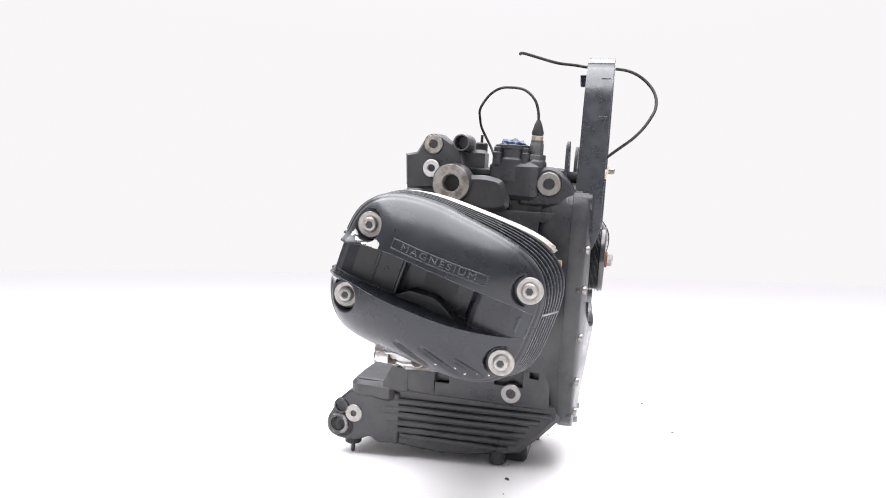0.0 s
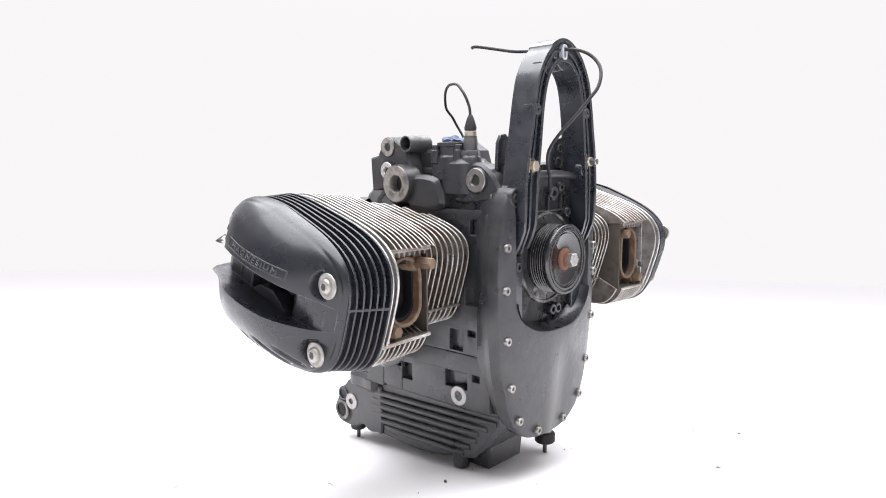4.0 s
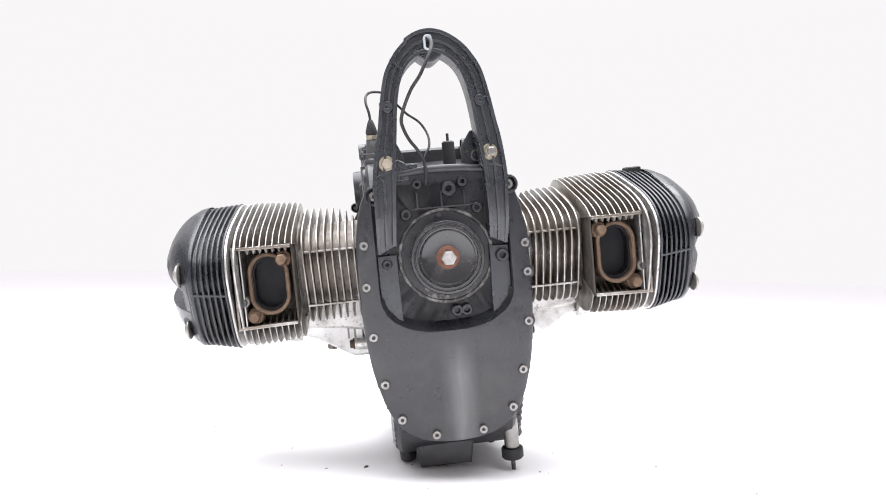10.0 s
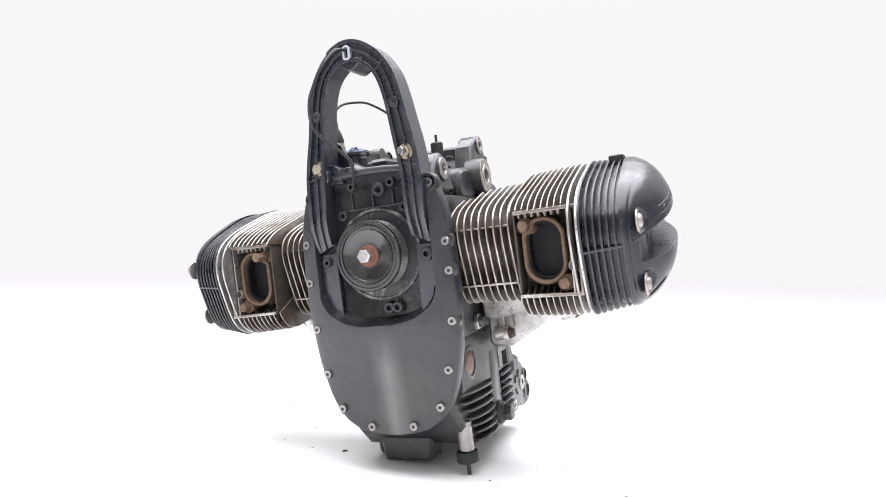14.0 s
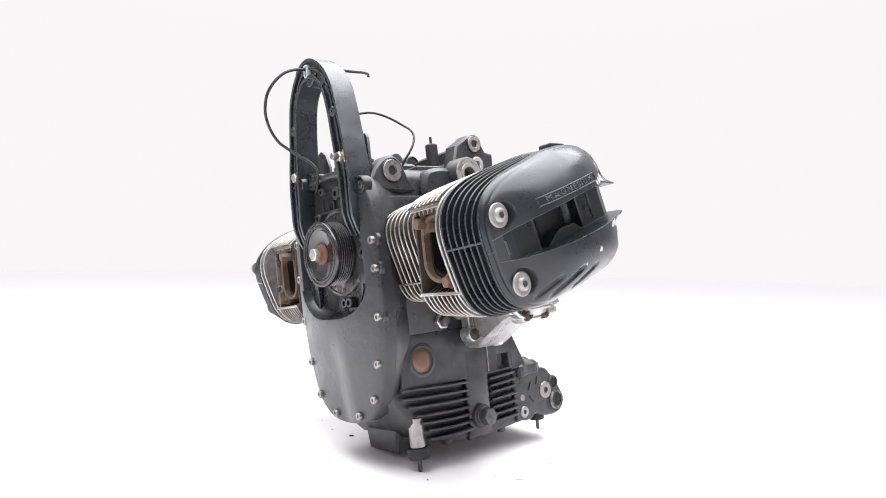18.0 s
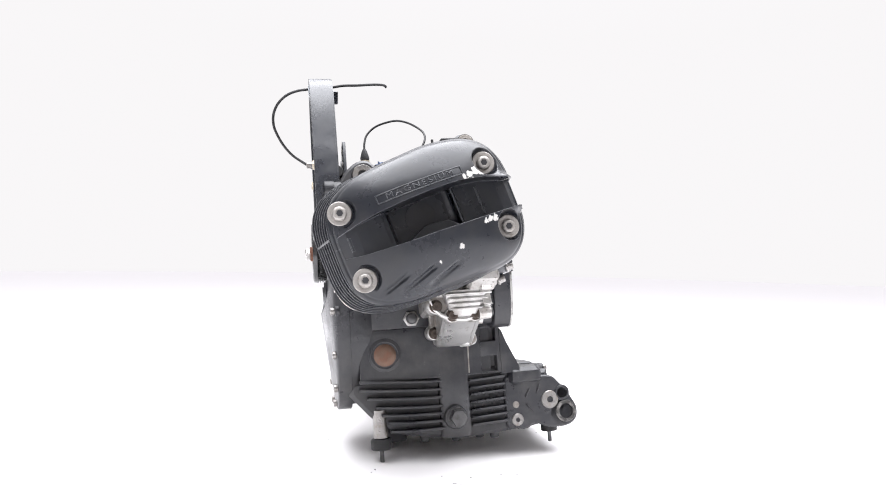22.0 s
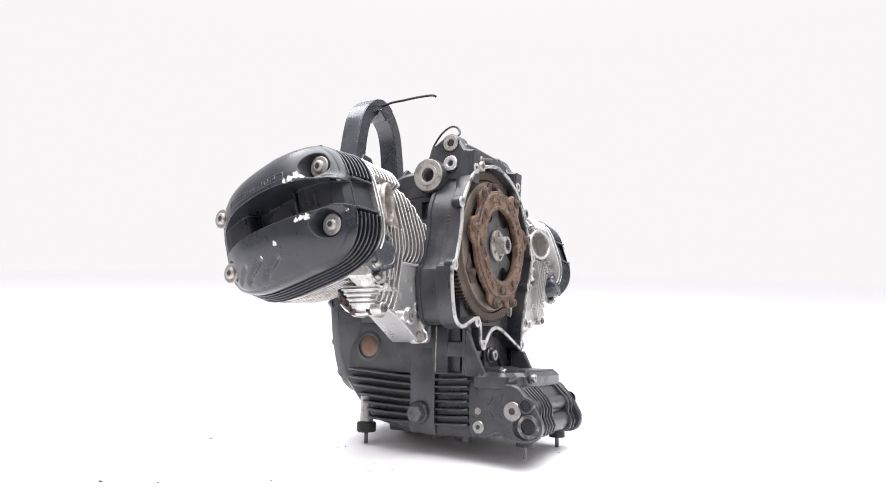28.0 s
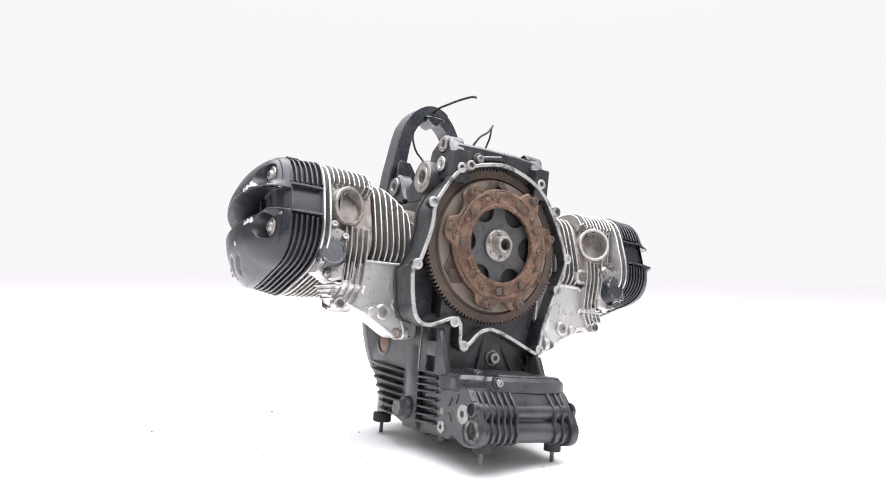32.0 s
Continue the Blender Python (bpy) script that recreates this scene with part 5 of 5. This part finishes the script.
        v.co = Vector((side * (dome(u, vv) + v.co.z + 0.2), y + shift, z))
    part("lettering", bm, COVER, cover_ob, "raised word MAGNESIUM in black", smooth=0)


def rust_port():
    return mat("rusty_exhaust_metal", (0.14, 0.09, 0.06), 0.65, 0.35, spots=(0.30, 0.215, 0.14), amount=0.7, scale=60, bump=0.5, bump_scale=600)


RUSTP = rust_port()


def chipped(name, side, shift, chips):
    """The cover's paint, knocked off to bare metal in a few spots."""
    m = COVER.copy()
    m.name = name
    t = m.node_tree
    b = t.nodes["Principled BSDF"]
    old = b.inputs["Base Color"].links[0].from_socket
    tc = t.nodes.new("ShaderNodeTexCoord")
    ns = t.nodes.new("ShaderNodeTexNoise")
    ns.inputs["Scale"].default_value, ns.inputs["Detail"].default_value = 230.0, 3.0
    t.links.new(tc.outputs["Object"], ns.inputs["Vector"])
    sub = t.nodes.new("ShaderNodeVectorMath")
    sub.operation = "MULTIPLY_ADD"
    sub.inputs[1].default_value = (0.009, 0.009, 0.009)
    t.links.new(ns.outputs["Color"], sub.inputs[0])
    t.links.new(tc.outputs["Object"], sub.inputs[2])
    total = None
    for u, v, r in chips:
        y, z = uv(u, v)
        d = t.nodes.new("ShaderNodeVectorMath")
        d.operation = "DISTANCE"
        d.inputs[1].default_value = (side * dome(u, v) * MM + 0.0045, (y + shift) * MM + 0.0045, z * MM + 0.0045)
        t.links.new(sub.outputs["Vector"], d.inputs[0])
        lt = t.nodes.new("ShaderNodeMath")
        lt.operation = "LESS_THAN"
        lt.inputs[1].default_value = r * MM
        t.links.new(d.outputs["Value"], lt.inputs[0])
        if total is None:
            total = lt.outputs[0]
        else:
            mx = t.nodes.new("ShaderNodeMath")
            mx.operation = "MAXIMUM"
            t.links.new(total, mx.inputs[0])
            t.links.new(lt.outputs[0], mx.inputs[1])
            total = mx.outputs[0]
    mix = t.nodes.new("ShaderNodeMix")
    mix.data_type = "RGBA"
    mix.inputs["B"].default_value = (0.55, 0.54, 0.52, 1)
    t.links.new(total, mix.inputs["Factor"])
    t.links.new(old, mix.inputs["A"])
    t.links.new(mix.outputs["Result"], b.inputs["Base Color"])
    return m


COVER_R = chipped("chipped_paint_right", 1.0, -180.0, ((54, 29, 3.4), (62, 30, 4.4), (70, 32, 4.8), (77, 29, 4), (84, 27, 3.4), (60, -27, 3), (66, -26, 3.4),
                                                      (73, -26, 4), (21, -44, 3.0), (-7, -52, 2.2), (113, 15, 3.2), (114, -27, 3)))
COVER_L = chipped("chipped_paint_left", -1.0, -139.0, ((72, 28, 5), (79, 29, 6.5), (86, 28, 5.5), (95, 27, 5), (104, 27, 4.5), (-8, -67, 1.7), (-30, -66, 1.5),
                                                      (-50, -63, 1.7), (-61, -66, 1.5), (-71, -62, 1.8), (-84, -60, 1.4)))
bpy.context.view_layer.update()
cylinder(1.0, -180.0)
cylinder(-1.0, -139.0)

# ---- upper case fittings ----
for s in (-1, 1):
    eye_boss(engine, (s * 113, -90, 103), (s, 0, 0), 27, 12 if s < 0 else 11.5, 14, 26, BLACK, EYEFACE, "large worn metal eye")
    if s > 0:
        bm = bmesh.new()
        lathe(bm, (113, -90, 103), (1, 0, 0), [(11.2, -6), (11.2, 1.0), (12, 1.9), (16.6, 1.9), (17.2, 0.6)], 28, cap=False)
        part("bushing", bm, CLEANBOLT, engine, "bright bushing rim in the large eye")
    eye_boss(engine, (s * 98, -58, 156), (s, 0, 0), 14, 6, 10, 30, BLACK, EYEFACE, "stained bored boss")
    eye_boss(engine, (s * 100, -57, 122), (s, 0, 0), 13, 5, 10, 20, BLACK, BRIGHT, "bright bored boss")
    eye_boss(engine, (s * 96, -224, 109), (s, 0, 0), 17, 7, 10, 22, BLACK, STEEL, "bright bored boss")
    bm = bmesh.new()
    prism(bm, [(-20, 90), (-17, 141), (-33, 144), (-47, 167), (-52, 170), (-68, 170), (-78, 163), (-96, 152), (-112, 100)], "x", s * 68, s * 96, 3)
    part("mount_ear", bm, BLACK, engine)
    bm = bmesh.new()
    prism(bm, curve_outline([(-186, 78), (-194, 100), (-203, 120), (-214, 131), (-228, 132), (-242, 124), (-256, 108), (-262, 84)], 4), "x", s * 66, s * 93, 4)
    part("mount_ear", bm, BLACK, engine)
    bm = bmesh.new()
    prism(bm, curve_outline([(-104, 70), (-106, 108), (-120, 116), (-150, 114), (-164, 104), (-168, 70)], 4), "x", s * 74, s * (104 if s < 0 else 97), 6)
    part("case_shoulder", bm, BLACK, crankcase)
bm = bmesh.new()
prism(bm, [(-88, 112), (-88, 150), (-80, 157), (-40, 161), (40, 161), (80, 159), (88, 152), (88, 112)], "y", -58, -38, 4)
part("rear_wall", bm, BLACK, engine)

# oil filler with a rag
bm = bmesh.new()
lathe(bm, (-72, -168, 110), (0, 0, 1), [(27, 0), (26, 30), (23, 33), (23, 44), (25, 45), (25, 50), (21, 51)], 28)
filler = part("filler_neck", bm, BLACK, engine)
for fx, fy_ in ((-92, -150), (-88, -188), (-52, -182)):
    bm = bmesh.new()
    lathe(bm, (fx, fy_, 132), (0, 0, 1), [(7, 0), (7, 17), (5.6, 18), (5.6, 24), (4.8, 25)], 14)
    part("flange_bolt", bm, BLACK, filler)
bm = bmesh.new()
bmesh.ops.create_icosphere(bm, subdivisions=3, radius=1.0)
for v in bm.verts:
    nn = noise.noise(v.co * 2.3) * 0.5 + noise.noise(v.co * 5.1) * 0.25
    v.co = Vector((-72 + v.co.x * 17 * (1 + nn), -168 + v.co.y * 18 * (1 + nn), 161 + v.co.z * 7 * (1 + nn * 1.6)))
part("rag", bm, CLOTH, engine, "crumpled blue rag stuffed in the filler")

bm = bmesh.new()
prism(bm, curve_outline([(-98, -205), (-96, -170), (-92, -142), (-60, -138), (-44, -160), (-46, -206), (-70, -218)], 4), "z", 84, 138, 7)
part("filler_tower", bm, BLACK, crankcase)
# plug sensor with lead
bm = bmesh.new()
lathe(bm, (-79, -202, 112), (0, 0, 1), [(17, 0), (15, 26), (12, 30), (9, 31)], 24)
sensor = part("sensor_seat", bm, BLACK, engine)
bm = bmesh.new()
lathe(bm, (-79, -202, 141), (0, 0, 1), [(13.5, 0), (13.5, 6), (12.5, 7.5)], 6)
part("sensor_nut", bm, GUNMETAL, sensor)
bm = bmesh.new()
lathe(bm, (-79, -202, 148), (0, 0, 1), [(9.6, 0), (9.6, 15), (8.8, 16), (8.8, 20)], 24)
part("sensor_shell", bm, GUNMETAL, sensor, "grey metal sensor shell")
bm = bmesh.new()
lathe(bm, (-79, -202, 167), (0, 0, 1), [(8.2, 0), (8.2, 7)], 20)
part("brass_ring", bm, BRASSY, sensor)
bm = bmesh.new()
lathe(bm, (-79, -202, 175), (0, 0, 1), [(7.8, 0), (8.4, 4), (5.0, 16), (2.6, 21)], 20)
part("rubber_boot", bm, RUBBER, sensor)
bm = bmesh.new()
tube(bm, [(-79, -202, 194), (-80, -201, 206), (-83, -197, 220), (-82, -188, 231), (-76, -176, 238), (-65, -159, 241), (-56, -143, 241), (-46, -128, 235), (-33, -115, 224), (-20, -106, 212),
          (-5, -104, 201), (4, -105, 189), (9, -112, 174), (8, -121, 159), (2, -127, 148), (-4, -132, 136), (-8, -140, 124)], 1.9)
part("lead", bm, RUBBER, engine, "thin black looped cable")
bm = bmesh.new()
tube(bm, [(-28, -162, 293), (-26, -163.5, 295), (-20, -170, 295), (-8, -190, 291), (2, -215, 286), (6, -240, 284), (5, -262, 281), (2, -299, 279), (2, -318, 276), (3, -335, 268), (0, -349, 255),
          (-8, -357, 240), (-17, -358, 224), (-28, -353, 210), (-37, -343, 193), (-42, -330, 178), (-40, -318, 168), (-33, -302, 155), (-24, -290, 144), (-16, -284, 130), (-14, -286, 112), (-16, -288, 96)], 2.2)
part("cable", bm, RUBBER, engine, "thin black cable threaded through the hoop")

# bracket, top plate and small fittings
bm = bmesh.new()
prism(bm, [(39, 108), (39, 144), (53, 165), (74, 168), (79, 160), (79, 108)], "y", -252, -247, 0.6)
bracket = part("bracket", bm, PLASTIC, engine, "small black drilled bracket")
bm = bmesh.new()
prism(bm, [(-39, 108), (-40, 140), (-50, 162), (-60, 170), (-70, 168), (-76, 158), (-79, 108)], "y", -247, -242, 0.6)
part("bracket", bm, PLASTIC, engine, "small black drilled bracket")
bm = bmesh.new()
rod(bm, (-62, -262, 120), (-62, -244, 120), 8, 18, 1)
part("bracket_bush", bm, RUBBER, engine)
for x, z, r in ((64, 152, 4.5), (60, 131, 6.5)):
    bm = bmesh.new()
    lathe(bm, (x, -252, z), (0, -1, 0), [(r + 2, -0.5), (r + 1.6, 1), (r, 1), (r - 0.3, -0.2)], 20, cap=False)
    part("hole_rim", bm, STEEL, bracket)
bm = bmesh.new()
lathe(bm, (76, -262, 118), (1, 0, 0), [(9, -8), (9, 10), (8, 11)], 18)
part("rubber_bush", bm, RUBBER, bracket)

bm = bmesh.new()
prism(bm, [(-90, -140), (60, -150), (60, -100), (-60, -80)], "z", 116, 126, 2)
part("top_cover", bm, BLACK, engine)
bm = bmesh.new()
lathe(bm, (-58, -99, 160), (-1, 0, 0), [(12.5, 0), (12.5, 14), (12, 15), (12, 42), (11.3, 43), (9.6, 43), (9.2, 20), (1, 20)], 24)
part("pipe_stub", bm, GUNMETAL, engine, "open dark metal pipe stub")
bm = bmesh.new()
box(bm, -70, -40, -128, -72, 112, 152, 5)
part("pipe_housing", bm, BLACK, engine)
for x, y, z in ((-66, -78, 156),):
    bm = bmesh.new()
    lathe(bm, (x, y, z - 20), (0, 0, 1), [(7, 0), (6.5, 20), (5, 22), (2, 22), (2, 27)], 14)
    part("stud_boss", bm, BLACK, engine)
for x, y in ((40, -100),):
    bm = bmesh.new()
    lathe(bm, (x, y, 120), (0, 0, 1), [(10, 0), (10, 44), (8, 46), (2.2, 46), (2.2, 58)], 18)
    part("breather", bm, RUBBER, engine)

# plugs and drain
bm = bmesh.new()
lathe(bm, (93, -208, -169), (1, 0, 0), [(26, -3), (25, 3), (20, 4), (19, 1), (17, 1)], 30, cap=False)
plug_ring = part("plug_ring", bm, BLACK, engine)
bm = bmesh.new()
lathe(bm, (93, -208, -169), (1, 0, 0), [(19.5, 0), (17, 2.5), (8, 3.4), (0.5, 3.5)], 30)
part("core_plug", bm, TANRUST, plug_ring, "orange rusted core plug")
bm = bmesh.new()
lathe(bm, (-84, -226, 46), (-1, 0, 0), [(7.5, 0), (7, 6), (6, 7), (3, 7), (2.6, 2)], 18)
part("screw_boss", bm, BLACK, crankcase)
bm = bmesh.new()
tube(bm, [(-96.5, -251, 92), (-97, -252, 60), (-97, -252.5, 20), (-97, -252, -30)], 1.0, 6)
part("casting_seam", bm, EYEFACE, crankcase)
eye_boss(engine, (-96, -192, -193), (-1, 0, 0), 15, 6, 10, 20, BLACK, STEEL, "worn steel bored boss")
hexbolt(engine, (96, -165, -117), (1, 0, 0), 12.5, 6, ALLOY, "bright hexagon plug", 0)
hexbolt(engine, (103, -105, -270), (1, 0, 0), 13.5, 15, GUNMETAL, "worn dull hexagon drain bolt", 15)
bm = bmesh.new()
lathe(bm, (95, -107, -270), (1, 0, 0), [(18, 0), (18, 6), (16.5, 8), (15.5, 8)], 28)
part("drain_boss", bm, BLACK, sump)
bm = bmesh.new()
lathe(bm, (96, -165, -117), (1, 0, 0), [(8.5, 5), (8.5, 10), (7, 13), (4, 14)], 20)
part("switch_body", bm, GUNMETAL, engine, "dark oil pressure switch")
for x, y, z in ((43, 13, -206), (41, 61, -213)):
    bolt(sump, (x, y - 5, z), (0, 1, 0), 6.5, 8, STEEL, "steel socket bolt")
bolt(engine, (-17, -42, -181), (0, 1, 0), 10, 8, STEEL, "steel socket bolt", 13)


# ---- grit on the turntable ----
bm = bmesh.new()
for k in range(24):
    a, r = random.uniform(0, 2 * math.pi), 120 + 420 * random.random() ** 1.4
    L, wd = random.uniform(1.2, 4.5), random.uniform(0.5, 1.3)
    if k < 3:
        L, wd = random.uniform(4.0, 6.5), random.uniform(1.5, 2.6)
    c = Vector((r * math.cos(a), r * math.sin(a), 0.1))
    b = random.uniform(0, math.pi)
    ring = []
    for j in range(7):
        q = 2 * math.pi * j / 7
        k1 = random.uniform(0.6, 1.1)
        lx, ly = L * math.cos(q) * k1, wd * math.sin(q) * k1
        ring.append((c.x + lx * math.cos(b) - ly * math.sin(b), c.y + lx * math.sin(b) + ly * math.cos(b)))
    loft(bm, [[(p[0], p[1], 0.0) for p in ring], [(c.x + (p[0] - c.x) * 0.6, c.y + (p[1] - c.y) * 0.6, 0.9 * wd) for p in ring]])
for k in range(9):
    a, r = random.uniform(0, 2 * math.pi), 150 + 250 * random.random()
    x, y, b = r * math.cos(a), r * math.sin(a), random.uniform(0, math.pi)
    L = random.uniform(4, 9)
    tube(bm, [(x - L * math.cos(b), y - L * math.sin(b), 0.4), (x + random.uniform(-2, 2), y + random.uniform(-2, 2), 0.6), (x + L * math.cos(b), y + L * math.sin(b), 0.4)], 0.28, 5, 4)
grit = part("grit", bm, GRIT, None)
tagged(grit, "scattered dark crumbs of dirt and hair on the white turntable", "dirt", kind="stuff")


def motions():
    turns = ((0, 71.71), (2, 57.66), (4, 43.61), (6, 29.6), (8, 15.59), (10, 1.68), (12, -12.23), (14, -26.18), (16, -40.13), (18, -54.25),
             (20, -68.38), (22, -82.33), (24, -96.29), (26, -110.29), (28, -124.29), (30, -138.38), (32, -152.47))
    for thing in (engine, turntable, grit):
        walk(thing, [(float(t), pose(0, 0, 0, 0, 0, a)) for t, a in turns])


motions()
